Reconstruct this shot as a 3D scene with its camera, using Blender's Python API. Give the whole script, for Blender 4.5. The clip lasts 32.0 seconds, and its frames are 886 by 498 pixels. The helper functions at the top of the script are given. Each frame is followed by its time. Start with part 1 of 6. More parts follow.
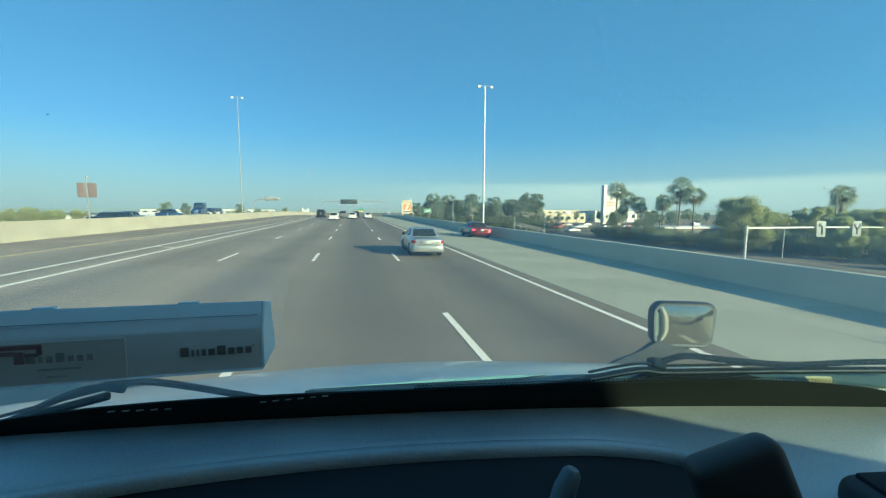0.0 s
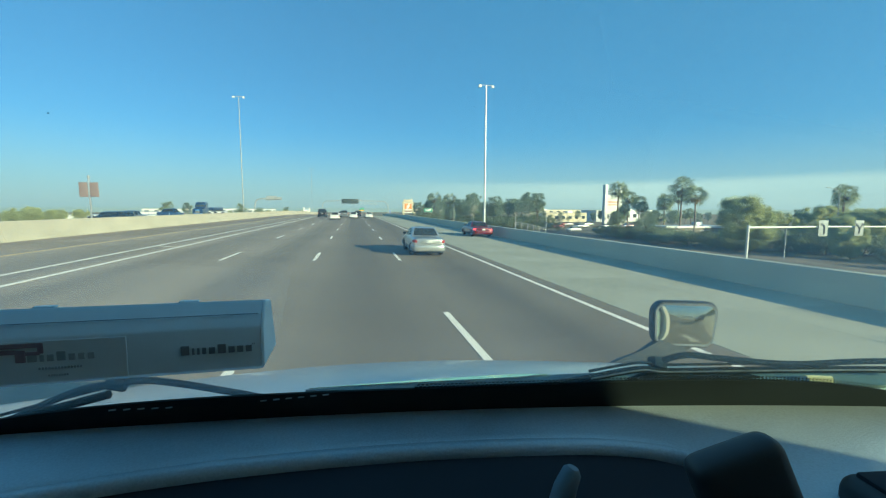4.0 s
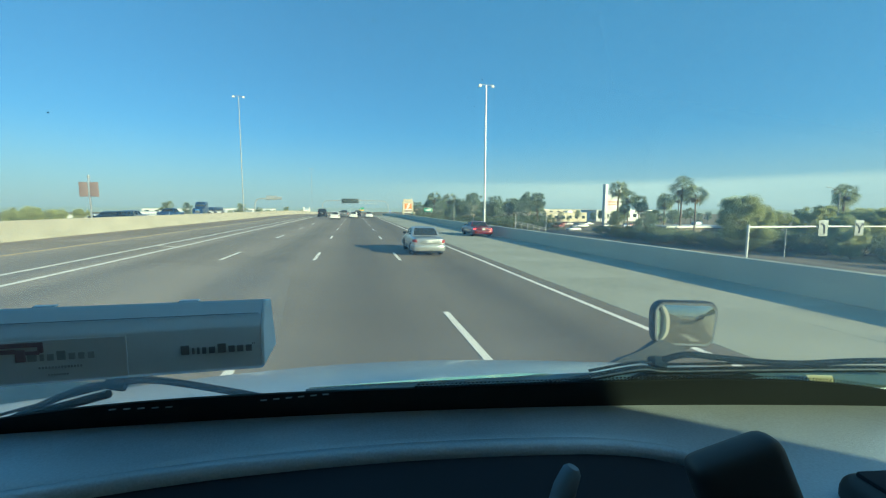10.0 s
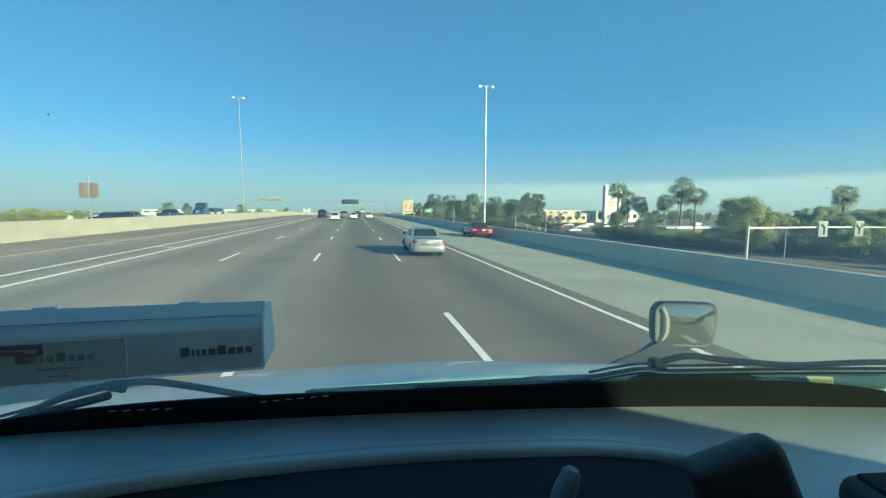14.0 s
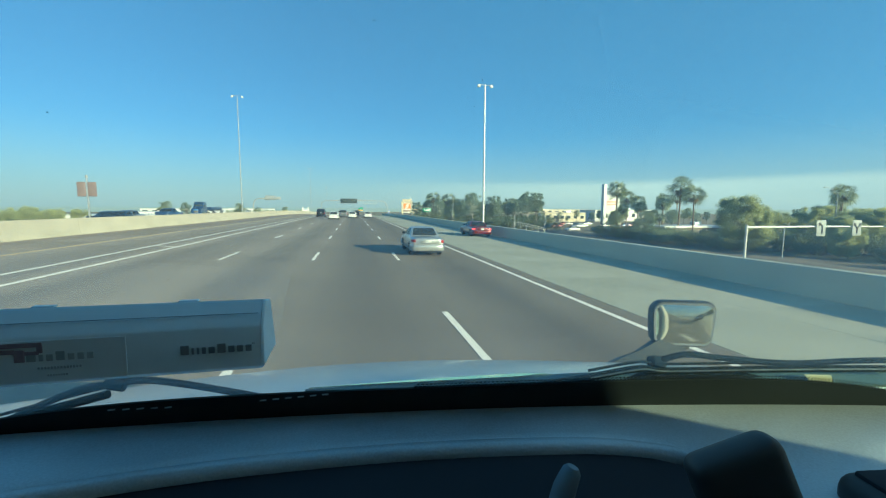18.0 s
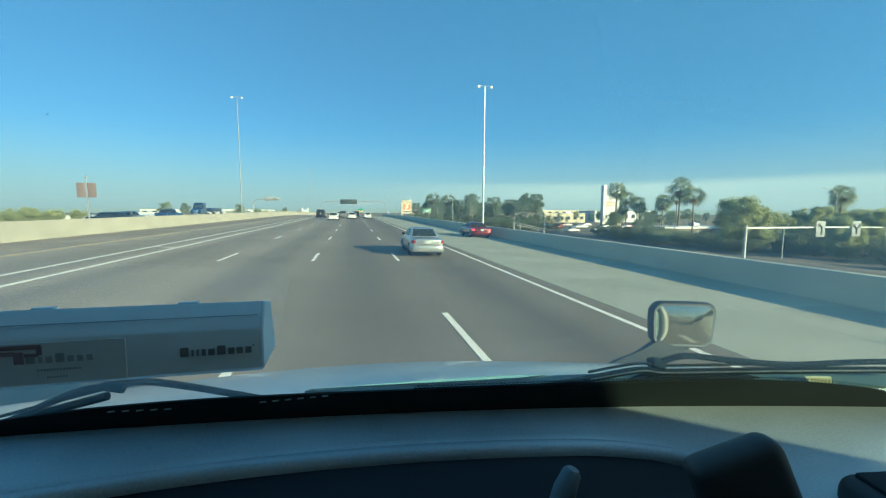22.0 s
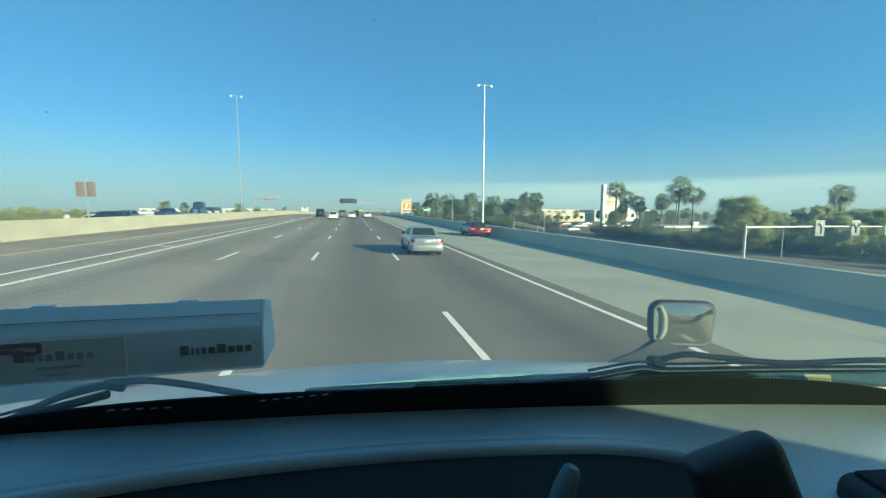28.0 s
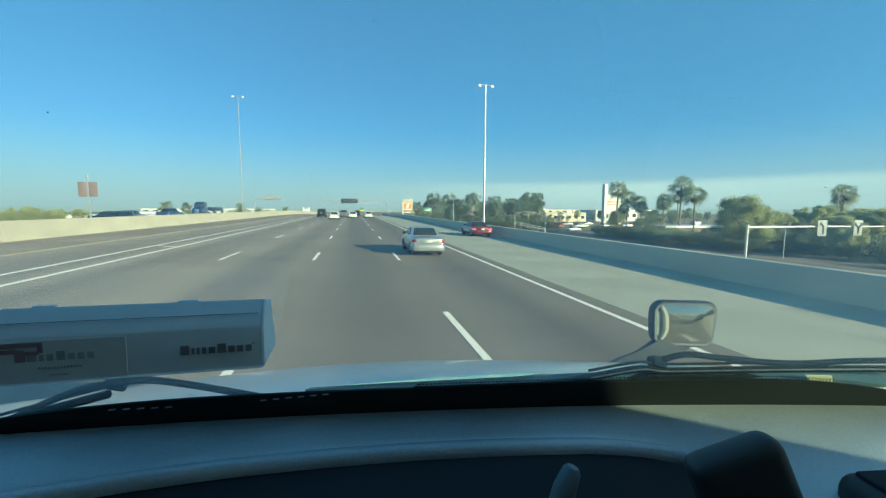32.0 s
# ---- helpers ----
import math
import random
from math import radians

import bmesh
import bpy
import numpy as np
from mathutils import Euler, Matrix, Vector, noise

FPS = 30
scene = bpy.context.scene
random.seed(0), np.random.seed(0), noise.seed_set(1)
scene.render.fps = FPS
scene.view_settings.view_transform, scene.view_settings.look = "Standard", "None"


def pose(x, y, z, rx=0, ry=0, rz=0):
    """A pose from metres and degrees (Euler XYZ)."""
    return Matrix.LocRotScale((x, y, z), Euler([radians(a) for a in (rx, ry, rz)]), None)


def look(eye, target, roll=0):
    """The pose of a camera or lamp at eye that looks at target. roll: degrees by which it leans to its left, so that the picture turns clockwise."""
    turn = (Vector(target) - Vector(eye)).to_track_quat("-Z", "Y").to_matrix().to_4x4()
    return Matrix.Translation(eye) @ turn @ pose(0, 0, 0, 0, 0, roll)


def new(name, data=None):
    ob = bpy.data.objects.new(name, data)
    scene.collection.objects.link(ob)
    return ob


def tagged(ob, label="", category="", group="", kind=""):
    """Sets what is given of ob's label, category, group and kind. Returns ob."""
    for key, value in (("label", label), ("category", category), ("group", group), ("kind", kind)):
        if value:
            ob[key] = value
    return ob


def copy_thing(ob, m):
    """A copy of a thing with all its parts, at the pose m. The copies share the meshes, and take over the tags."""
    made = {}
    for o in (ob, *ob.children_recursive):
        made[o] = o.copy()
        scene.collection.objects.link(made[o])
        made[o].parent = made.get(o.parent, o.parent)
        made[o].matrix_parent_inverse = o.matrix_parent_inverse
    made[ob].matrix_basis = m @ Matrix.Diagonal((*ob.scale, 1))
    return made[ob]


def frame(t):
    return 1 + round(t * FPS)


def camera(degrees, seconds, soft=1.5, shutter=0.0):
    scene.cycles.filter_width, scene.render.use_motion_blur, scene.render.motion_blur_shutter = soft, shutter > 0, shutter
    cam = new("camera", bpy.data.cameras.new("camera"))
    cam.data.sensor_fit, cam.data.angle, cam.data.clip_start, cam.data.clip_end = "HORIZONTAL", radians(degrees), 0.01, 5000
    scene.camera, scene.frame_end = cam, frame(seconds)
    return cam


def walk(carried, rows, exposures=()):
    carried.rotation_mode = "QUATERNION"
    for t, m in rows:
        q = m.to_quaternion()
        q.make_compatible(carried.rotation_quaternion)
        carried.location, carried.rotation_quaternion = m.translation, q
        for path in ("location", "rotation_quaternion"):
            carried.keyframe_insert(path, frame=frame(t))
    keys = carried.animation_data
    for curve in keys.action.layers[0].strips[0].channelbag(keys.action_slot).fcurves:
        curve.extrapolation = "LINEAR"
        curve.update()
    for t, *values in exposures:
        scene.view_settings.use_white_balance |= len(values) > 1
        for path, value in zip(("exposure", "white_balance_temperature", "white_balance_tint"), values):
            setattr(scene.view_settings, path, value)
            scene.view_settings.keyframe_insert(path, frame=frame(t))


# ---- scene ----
# A lorry cab on a freeway: the cab is the standing place, the road and its traffic lie round it.
# x to the right of the lane, y along the freeway, z up. The carriageway falls 1.4 degrees to its right.
FALL = 1.4
EYE = 2.256
ROADWAY = pose(0, 0, 0, 0, FALL, 0)
CAB = ROADWAY @ pose(0, 0, EYE)

cam = camera(95.7, 32.0, soft=1.2)
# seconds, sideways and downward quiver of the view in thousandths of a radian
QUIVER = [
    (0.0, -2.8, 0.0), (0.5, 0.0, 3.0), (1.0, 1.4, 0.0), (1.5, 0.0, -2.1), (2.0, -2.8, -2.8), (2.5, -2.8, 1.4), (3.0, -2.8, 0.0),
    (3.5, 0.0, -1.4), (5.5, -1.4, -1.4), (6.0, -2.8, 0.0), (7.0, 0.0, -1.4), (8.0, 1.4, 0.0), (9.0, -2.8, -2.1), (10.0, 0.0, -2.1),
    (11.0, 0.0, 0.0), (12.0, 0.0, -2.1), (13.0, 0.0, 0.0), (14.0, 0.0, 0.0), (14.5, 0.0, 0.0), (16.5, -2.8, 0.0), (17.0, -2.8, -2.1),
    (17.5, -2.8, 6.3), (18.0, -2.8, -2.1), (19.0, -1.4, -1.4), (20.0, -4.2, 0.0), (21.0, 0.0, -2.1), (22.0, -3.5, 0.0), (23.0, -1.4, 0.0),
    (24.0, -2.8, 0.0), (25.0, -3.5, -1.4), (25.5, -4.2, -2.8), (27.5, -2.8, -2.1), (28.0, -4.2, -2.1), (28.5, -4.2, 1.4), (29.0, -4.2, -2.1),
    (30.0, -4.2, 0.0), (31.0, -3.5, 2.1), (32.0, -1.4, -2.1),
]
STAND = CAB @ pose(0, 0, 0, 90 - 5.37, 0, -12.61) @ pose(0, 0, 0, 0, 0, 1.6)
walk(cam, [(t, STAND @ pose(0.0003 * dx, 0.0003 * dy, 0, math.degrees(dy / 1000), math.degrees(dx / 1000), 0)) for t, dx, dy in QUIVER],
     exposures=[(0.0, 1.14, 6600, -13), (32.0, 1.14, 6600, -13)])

# ---- light ----
SUN_EL, SUN_AZ = radians(15.5), math.atan2(0.66, -0.75)
TO_SUN = Vector((math.sin(SUN_AZ) * math.cos(SUN_EL), math.cos(SUN_AZ) * math.cos(SUN_EL), math.sin(SUN_EL)))
world = bpy.data.worlds.new("sky")
scene.world = world
world.use_nodes = True
wt = world.node_tree
bg = wt.nodes["Background"]
sky = wt.nodes.new("ShaderNodeTexSky")
sky.sky_type, sky.sun_disc = "NISHITA", False
sky.sun_elevation, sky.sun_rotation = SUN_EL, SUN_AZ
sky.air_density, sky.dust_density, sky.ozone_density = 1.0, 0.6, 6.0
# a low bank of thin cloud with a level upper edge, thickest towards the right of the road
way, lift = wt.nodes.new("ShaderNodeTexCoord"), wt.nodes.new("ShaderNodeSeparateXYZ")
flat, drift, veil, rise, fade, amount = (wt.nodes.new(k) for k in ("ShaderNodeMapping", "ShaderNodeTexNoise", "ShaderNodeMapRange", "ShaderNodeMapRange", "ShaderNodeMapRange", "ShaderNodeMath"))
flat.inputs["Scale"].default_value = (1.6, 1.6, 30)
drift.inputs["Scale"].default_value, drift.inputs["Detail"].default_value = 1.0, 5
for node, values in ((veil, (0.30, 0.70, 0.65, 1.0)), (rise, (0.0, 0.045, 0.45, 1.0)), (fade, (0.081, 0.062, 0.0, 1.0))):
    for key, v in zip(("From Min", "From Max", "To Min", "To Max"), values):
        node.inputs[key].default_value = v
side = wt.nodes.new("ShaderNodeMapRange")
side.interpolation_type = fade.interpolation_type = "SMOOTHSTEP"
side.inputs["From Min"].default_value, side.inputs["From Max"].default_value = -0.15, 0.65
# the edge wavers a little
waver = wt.nodes.new("ShaderNodeMath")
waver.operation = "MULTIPLY_ADD"
waver.inputs[1].default_value = 0.02
wt.links.new(way.outputs["Generated"], flat.inputs[0])
wt.links.new(way.outputs["Generated"], lift.inputs[0])
wt.links.new(flat.outputs[0], drift.inputs["Vector"])
wt.links.new(drift.outputs[0], veil.inputs["Value"])
wt.links.new(drift.outputs[0], waver.inputs[0])
wt.links.new(lift.outputs["Z"], waver.inputs[2])
wt.links.new(lift.outputs["Z"], rise.inputs["Value"])
wt.links.new(lift.outputs["X"], side.inputs["Value"])
wt.links.new(waver.outputs[0], fade.inputs["Value"])
band, spread_ = wt.nodes.new("ShaderNodeMath"), wt.nodes.new("ShaderNodeMath")
band.operation = amount.operation = spread_.operation = "MULTIPLY"
wt.links.new(rise.outputs[0], band.inputs[0])
wt.links.new(fade.outputs[0], band.inputs[1])
wt.links.new(band.outputs[0], spread_.inputs[0])
wt.links.new(side.outputs[0], spread_.inputs[1])
wt.links.new(spread_.outputs[0], amount.inputs[0])
wt.links.new(veil.outputs[0], amount.inputs[1])
part_of, cloudy = wt.nodes.new("ShaderNodeMath"), wt.nodes.new("ShaderNodeMix")
part_of.operation = "MULTIPLY"
part_of.inputs[1].default_value = 0.66
cloudy.data_type = "RGBA"
cloudy.inputs[7].default_value = (4.4, 5.1, 5.0, 1)
wt.links.new(amount.outputs[0], part_of.inputs[0])
wt.links.new(part_of.outputs[0], cloudy.inputs[0])
# dusty haze that dulls the sky towards the horizon
murk, hazy = wt.nodes.new("ShaderNodeMapRange"), wt.nodes.new("ShaderNodeMix")
murk.interpolation_type = "SMOOTHSTEP"
murk.inputs["From Min"].default_value, murk.inputs["From Max"].default_value = 0.185, -0.03
murk.inputs["To Max"].default_value = 0.7
hazy.data_type = "RGBA"
hazy.inputs[7].default_value = (2.85, 3.45, 3.6, 1)
wt.links.new(lift.outputs["Z"], murk.inputs["Value"])
wt.links.new(murk.outputs[0], hazy.inputs[0])
# fixed blue mixed into the sky to even it out, brighter towards the sun
even = wt.nodes.new("ShaderNodeMix")
even.data_type = "RGBA"
even.inputs[0].default_value = 0.4
glow_side = wt.nodes.new("ShaderNodeMix")
glow_side.data_type = "RGBA"
glow_side.inputs[6].default_value, glow_side.inputs[7].default_value = (0.52, 1.85, 3.8, 1), (0.68, 2.45, 4.8, 1)
wt.links.new(side.outputs[0], glow_side.inputs[0])
wt.links.new(glow_side.outputs[2], even.inputs[7])
wt.links.new(sky.outputs[0], even.inputs[6])
wt.links.new(even.outputs[2], hazy.inputs[6])
wt.links.new(hazy.outputs[2], cloudy.inputs[6])
wt.links.new(cloudy.outputs[2], bg.inputs[0])
bg.inputs[1].default_value = 0.097
sun = new("sun", bpy.data.lights.new("sun", "SUN"))
sun.data.energy, sun.data.angle, sun.data.color = 4.7, radians(0.5), (1.0, 0.85, 0.60)
sun.matrix_world = look(TO_SUN * 50, (0, 0, 0))


# ---- materials ----
def material(name, colour, rough=0.6, metal=0.0, spread=0.12, size=1.0, fine=40.0, bump=0.0, coat=0.0, tint=None, spec=0.5, each=0.0, speck=0.35):
    """A procedural surface: a base colour that varies at two scales, with an optional second tint, relief and clear coat."""
    m = bpy.data.materials.new(name)
    m.use_nodes = True
    nt = m.node_tree
    b = nt.nodes["Principled BSDF"]
    b.inputs["Roughness"].default_value, b.inputs["Metallic"].default_value = rough, metal
    b.inputs["Coat Weight"].default_value, b.inputs["Specular IOR Level"].default_value = coat, spec
    b.inputs["Coat Roughness"].default_value = 0.08
    co = nt.nodes.new("ShaderNodeTexCoord")
    big, small = nt.nodes.new("ShaderNodeTexNoise"), nt.nodes.new("ShaderNodeTexNoise")
    for node, scale, detail in ((big, size, 4), (small, fine, 3)):
        node.inputs["Scale"].default_value, node.inputs["Detail"].default_value = scale, detail
        nt.links.new(co.outputs["Object"], node.inputs["Vector"])
    mix = nt.nodes.new("ShaderNodeMix")
    mix.data_type = "RGBA"
    lo = [c * (1 - spread) for c in colour]
    hi = [min(1.0, c * (1 + spread)) for c in (tint or colour)]
    mix.inputs[6].default_value, mix.inputs[7].default_value = (*lo, 1), (*hi, 1)
    add = nt.nodes.new("ShaderNodeMath")
    add.operation = "MULTIPLY_ADD"
    add.inputs[1].default_value = speck
    nt.links.new(small.outputs[0], add.inputs[0])
    sub = nt.nodes.new("ShaderNodeMath")
    sub.operation = "MULTIPLY_ADD"
    sub.inputs[1].default_value, sub.inputs[2].default_value = 1.6, -0.47 - 0.5 * (speck - 0.35)
    nt.links.new(big.outputs[0], sub.inputs[0])
    nt.links.new(sub.outputs[0], add.inputs[2])
    nt.links.new(add.outputs[0], mix.inputs[0])
    last = mix.outputs[2]
    if each:
        info, hsv, rng = nt.nodes.new("ShaderNodeObjectInfo"), nt.nodes.new("ShaderNodeHueSaturation"), nt.nodes.new("ShaderNodeMapRange")
        rng.inputs["To Min"].default_value, rng.inputs["To Max"].default_value = 1 - each, 1 + each
        nt.links.new(info.outputs["Random"], rng.inputs["Value"])
        nt.links.new(rng.outputs[0], hsv.inputs["Value"])
        nt.links.new(last, hsv.inputs["Color"])
        last = hsv.outputs[0]
    nt.links.new(last, b.inputs["Base Color"])
    if bump:
        bn = nt.nodes.new("ShaderNodeBump")
        bn.inputs["Strength"].default_value, bn.inputs["Distance"].default_value = bump, 0.02
        nt.links.new(small.outputs[0], bn.inputs["Height"])
        nt.links.new(bn.outputs[0], b.inputs["Normal"])
    return m


def leaf_material(name, colour, tint):
    m = material(name, colour, rough=0.6, spread=0.3, size=0.7, fine=6.0, tint=tint, spec=0.3)
    nt = m.node_tree
    b = nt.nodes["Principled BSDF"]
    geo, hsv, rng = nt.nodes.new("ShaderNodeNewGeometry"), nt.nodes.new("ShaderNodeHueSaturation"), nt.nodes.new("ShaderNodeMapRange")
    rng.inputs["To Min"].default_value, rng.inputs["To Max"].default_value = 0.6, 1.45
    nt.links.new(geo.outputs["Random Per Island"], rng.inputs["Value"])
    nt.links.new(rng.outputs[0], hsv.inputs["Value"])
    src = b.inputs["Base Color"].links[0].from_socket
    nt.links.new(src, hsv.inputs["Color"])
    nt.links.new(hsv.outputs[0], b.inputs["Base Color"])
    tr, mx = nt.nodes.new("ShaderNodeBsdfTranslucent"), nt.nodes.new("ShaderNodeMixShader")
    mx.inputs[0].default_value = 0.5
    nt.links.new(hsv.outputs[0], tr.inputs[0])
    out = nt.nodes["Material Output"]
    nt.links.new(b.outputs[0], mx.inputs[1])
    nt.links.new(tr.outputs[0], mx.inputs[2])
    nt.links.new(mx.outputs[0], out.inputs[0])
    return m


def streaked(m, across, along, strength):
    """Lengthwise wear on a road surface: noise stretched along y mixed into the colour."""
    nt = m.node_tree
    b = nt.nodes["Principled BSDF"]
    co, mp, nz, hsv, rng = (nt.nodes.new(k) for k in ("ShaderNodeTexCoord", "ShaderNodeMapping", "ShaderNodeTexNoise", "ShaderNodeHueSaturation", "ShaderNodeMapRange"))
    mp.inputs["Scale"].default_value = (across, along, 1)
    nz.inputs["Scale"].default_value, nz.inputs["Detail"].default_value = 1.0, 5
    rng.inputs["From Min"].default_value, rng.inputs["From Max"].default_value = 0.3, 0.7
    rng.inputs["To Min"].default_value, rng.inputs["To Max"].default_value = 1 - strength, 1 + strength
    nt.links.new(co.outputs["Object"], mp.inputs[0])
    nt.links.new(mp.outputs[0], nz.inputs["Vector"])
    nt.links.new(nz.outputs[0], rng.inputs["Value"])
    nt.links.new(rng.outputs[0], hsv.inputs["Value"])
    nt.links.new(b.inputs["Base Color"].links[0].from_socket, hsv.inputs["Color"])
    nt.links.new(hsv.outputs[0], b.inputs["Base Color"])
    return m


def pane_material(name, tint, gloss, dust=0.055, smear=0.0):
    m = bpy.data.materials.new(name)
    m.use_nodes = True
    nt = m.node_tree
    nt.nodes.remove(nt.nodes["Principled BSDF"])
    t, g, x = nt.nodes.new("ShaderNodeBsdfTransparent"), nt.nodes.new("ShaderNodeBsdfGlossy"), nt.nodes.new("ShaderNodeMixShader")
    t.inputs[0].default_value = (*tint, 1)
    g.inputs["Roughness"].default_value = 0.02
    x.inputs[0].default_value = gloss
    nt.links.new(t.outputs[0], x.inputs[1])
    nt.links.new(g.outputs[0], x.inputs[2])
    film, dusty = nt.nodes.new("ShaderNodeBsdfTranslucent"), nt.nodes.new("ShaderNodeMixShader")
    film.inputs[0].default_value = (0.8, 0.8, 0.8, 1)
    dusty.inputs[0].default_value = dust
    if smear:
        # a streaky film of dust, thicker towards the driver's side
        co, sep, mp, nz, grow, mul = (nt.nodes.new(k) for k in ("ShaderNodeTexCoord", "ShaderNodeSeparateXYZ", "ShaderNodeMapping", "ShaderNodeTexNoise", "ShaderNodeMapRange", "ShaderNodeMath"))
        mp.inputs["Rotation"].default_value, mp.inputs["Scale"].default_value = (0, radians(35), 0), (9, 2, 2)
        nz.inputs["Scale"].default_value, nz.inputs["Detail"].default_value = 1.0, 4
        for key, v in (("From Min", -0.35), ("From Max", 0.62), ("To Min", dust), ("To Max", smear)):
            grow.inputs[key].default_value = v
        mul.operation = "MULTIPLY"
        amt = nt.nodes.new("ShaderNodeMapRange")
        for key, v in (("From Min", 0.3), ("From Max", 0.7), ("To Min", 0.82), ("To Max", 1.18)):
            amt.inputs[key].default_value = v
        for p, q in ((co.outputs["Object"], sep.inputs[0]), (sep.outputs["X"], grow.inputs["Value"]), (co.outputs["Object"], mp.inputs[0]), (mp.outputs[0], nz.inputs["Vector"]), (nz.outputs[0], amt.inputs["Value"]), (grow.outputs[0], mul.inputs[0]), (amt.outputs[0], mul.inputs[1]), (mul.outputs[0], dusty.inputs[0])):
            nt.links.new(p, q)
    nt.links.new(x.outputs[0], dusty.inputs[1])
    nt.links.new(film.outputs[0], dusty.inputs[2])
    nt.links.new(dusty.outputs[0], nt.nodes["Material Output"].inputs[0])
    return m


ASPHALT = streaked(material("asphalt", (0.243, 0.190, 0.132), 0.85, spread=0.14, size=0.25, fine=30, bump=0.10, tint=(0.274, 0.215, 0.150)), 0.55, 0.006, 0.22)
def lane_wear(m, width, centre, amount):
    """The darker oil track down the middle of each lane."""
    nt = m.node_tree
    b = nt.nodes["Principled BSDF"]
    co, sep, shift, turn, cos, rng, hsv = (nt.nodes.new(k) for k in ("ShaderNodeTexCoord", "ShaderNodeSeparateXYZ", "ShaderNodeMath", "ShaderNodeMath", "ShaderNodeMath", "ShaderNodeMapRange", "ShaderNodeHueSaturation"))
    shift.operation, turn.operation, cos.operation = "SUBTRACT", "MULTIPLY", "COSINE"
    shift.inputs[1].default_value, turn.inputs[1].default_value = centre, 2 * math.pi / width
    rng.inputs["From Min"].default_value, rng.inputs["From Max"].default_value = -1, 1
    rng.inputs["To Min"].default_value, rng.inputs["To Max"].default_value = 1 + amount * 0.5, 1 - amount
    for p, q in ((co.outputs["Object"], sep.inputs[0]), (sep.outputs["X"], shift.inputs[0]), (shift.outputs[0], turn.inputs[0]), (turn.outputs[0], cos.inputs[0]), (cos.outputs[0], rng.inputs["Value"]), (rng.outputs[0], hsv.inputs["Value"]), (b.inputs["Base Color"].links[0].from_socket, hsv.inputs["Color"])):
        nt.links.new(p, q)
    nt.links.new(hsv.outputs[0], b.inputs["Base Color"])
    return m


def tone_across(m, x0, x1, v0, v1):
    """Colour value runs from v0 at x0 to v1 at x1 across the lanes."""
    nt = m.node_tree
    b = nt.nodes["Principled BSDF"]
    co, sep, rng, hsv = (nt.nodes.new(k) for k in ("ShaderNodeTexCoord", "ShaderNodeSeparateXYZ", "ShaderNodeMapRange", "ShaderNodeHueSaturation"))
    rng.interpolation_type = "SMOOTHSTEP"
    for key, v in (("From Min", x0), ("From Max", x1), ("To Min", v0), ("To Max", v1)):
        rng.inputs[key].default_value = v
    for p, q in ((co.outputs["Object"], sep.inputs[0]), (sep.outputs["X"], rng.inputs["Value"]), (rng.outputs[0], hsv.inputs["Value"]), (b.inputs["Base Color"].links[0].from_socket, hsv.inputs["Color"])):
        nt.links.new(p, q)
    nt.links.new(hsv.outputs[0], b.inputs["Base Color"])
    return m


lane_wear(ASPHALT, 3.66, 0.19, 0.14)
tone_across(ASPHALT, -9.0, 4.2, 1.19, 0.69)
SHOULDER_DIRT = streaked(material("dusty_asphalt", (0.27, 0.212, 0.138), 0.9, spread=0.2, size=0.3, fine=22, bump=0.3, tint=(0.33, 0.25, 0.18)), 0.6, 0.02, 0.2)
CONCRETE = streaked(material("concrete_paving", (0.358, 0.336, 0.240), 0.85, spread=0.10, size=0.22, fine=18, bump=0.15, tint=(0.403, 0.376, 0.274), each=0.025), 0.5, 0.03, 0.10)
BARRIER = streaked(material("barrier_concrete", (0.37, 0.335, 0.262), 0.85, spread=0.10, size=0.5, fine=9, bump=0.15, tint=(0.42, 0.385, 0.30), each=0.04), 0.3, 0.10, 0.10)
WALL = streaked(material("parapet_concrete", (0.54, 0.515, 0.40), 0.85, spread=0.10, size=0.5, fine=9, bump=0.15, each=0.04), 0.3, 0.12, 0.10)
def worn(m, under, scale, limit):
    """Paint rubbed through in small patches that show the surface below."""
    nt = m.node_tree
    b = nt.nodes["Principled BSDF"]
    co, nz, rng, mix = (nt.nodes.new(k) for k in ("ShaderNodeTexCoord", "ShaderNodeTexNoise", "ShaderNodeMapRange", "ShaderNodeMix"))
    info, off = nt.nodes.new("ShaderNodeObjectInfo"), nt.nodes.new("ShaderNodeVectorMath")
    nz.inputs["Scale"].default_value, nz.inputs["Detail"].default_value, nz.inputs["Roughness"].default_value = scale, 6, 0.65
    rng.inputs["From Min"].default_value, rng.inputs["From Max"].default_value = limit, limit + 0.08
    mix.data_type = "RGBA"
    mix.inputs[7].default_value = (*under, 1)
    nt.links.new(co.outputs["Object"], off.inputs[0])
    nt.links.new(info.outputs["Location"], off.inputs[1])
    nt.links.new(off.outputs[0], nz.inputs["Vector"])
    nt.links.new(nz.outputs[0], rng.inputs["Value"])
    nt.links.new(rng.outputs[0], mix.inputs[0])
    nt.links.new(b.inputs["Base Color"].links[0].from_socket, mix.inputs[6])
    nt.links.new(mix.outputs[2], b.inputs["Base Color"])
    return m


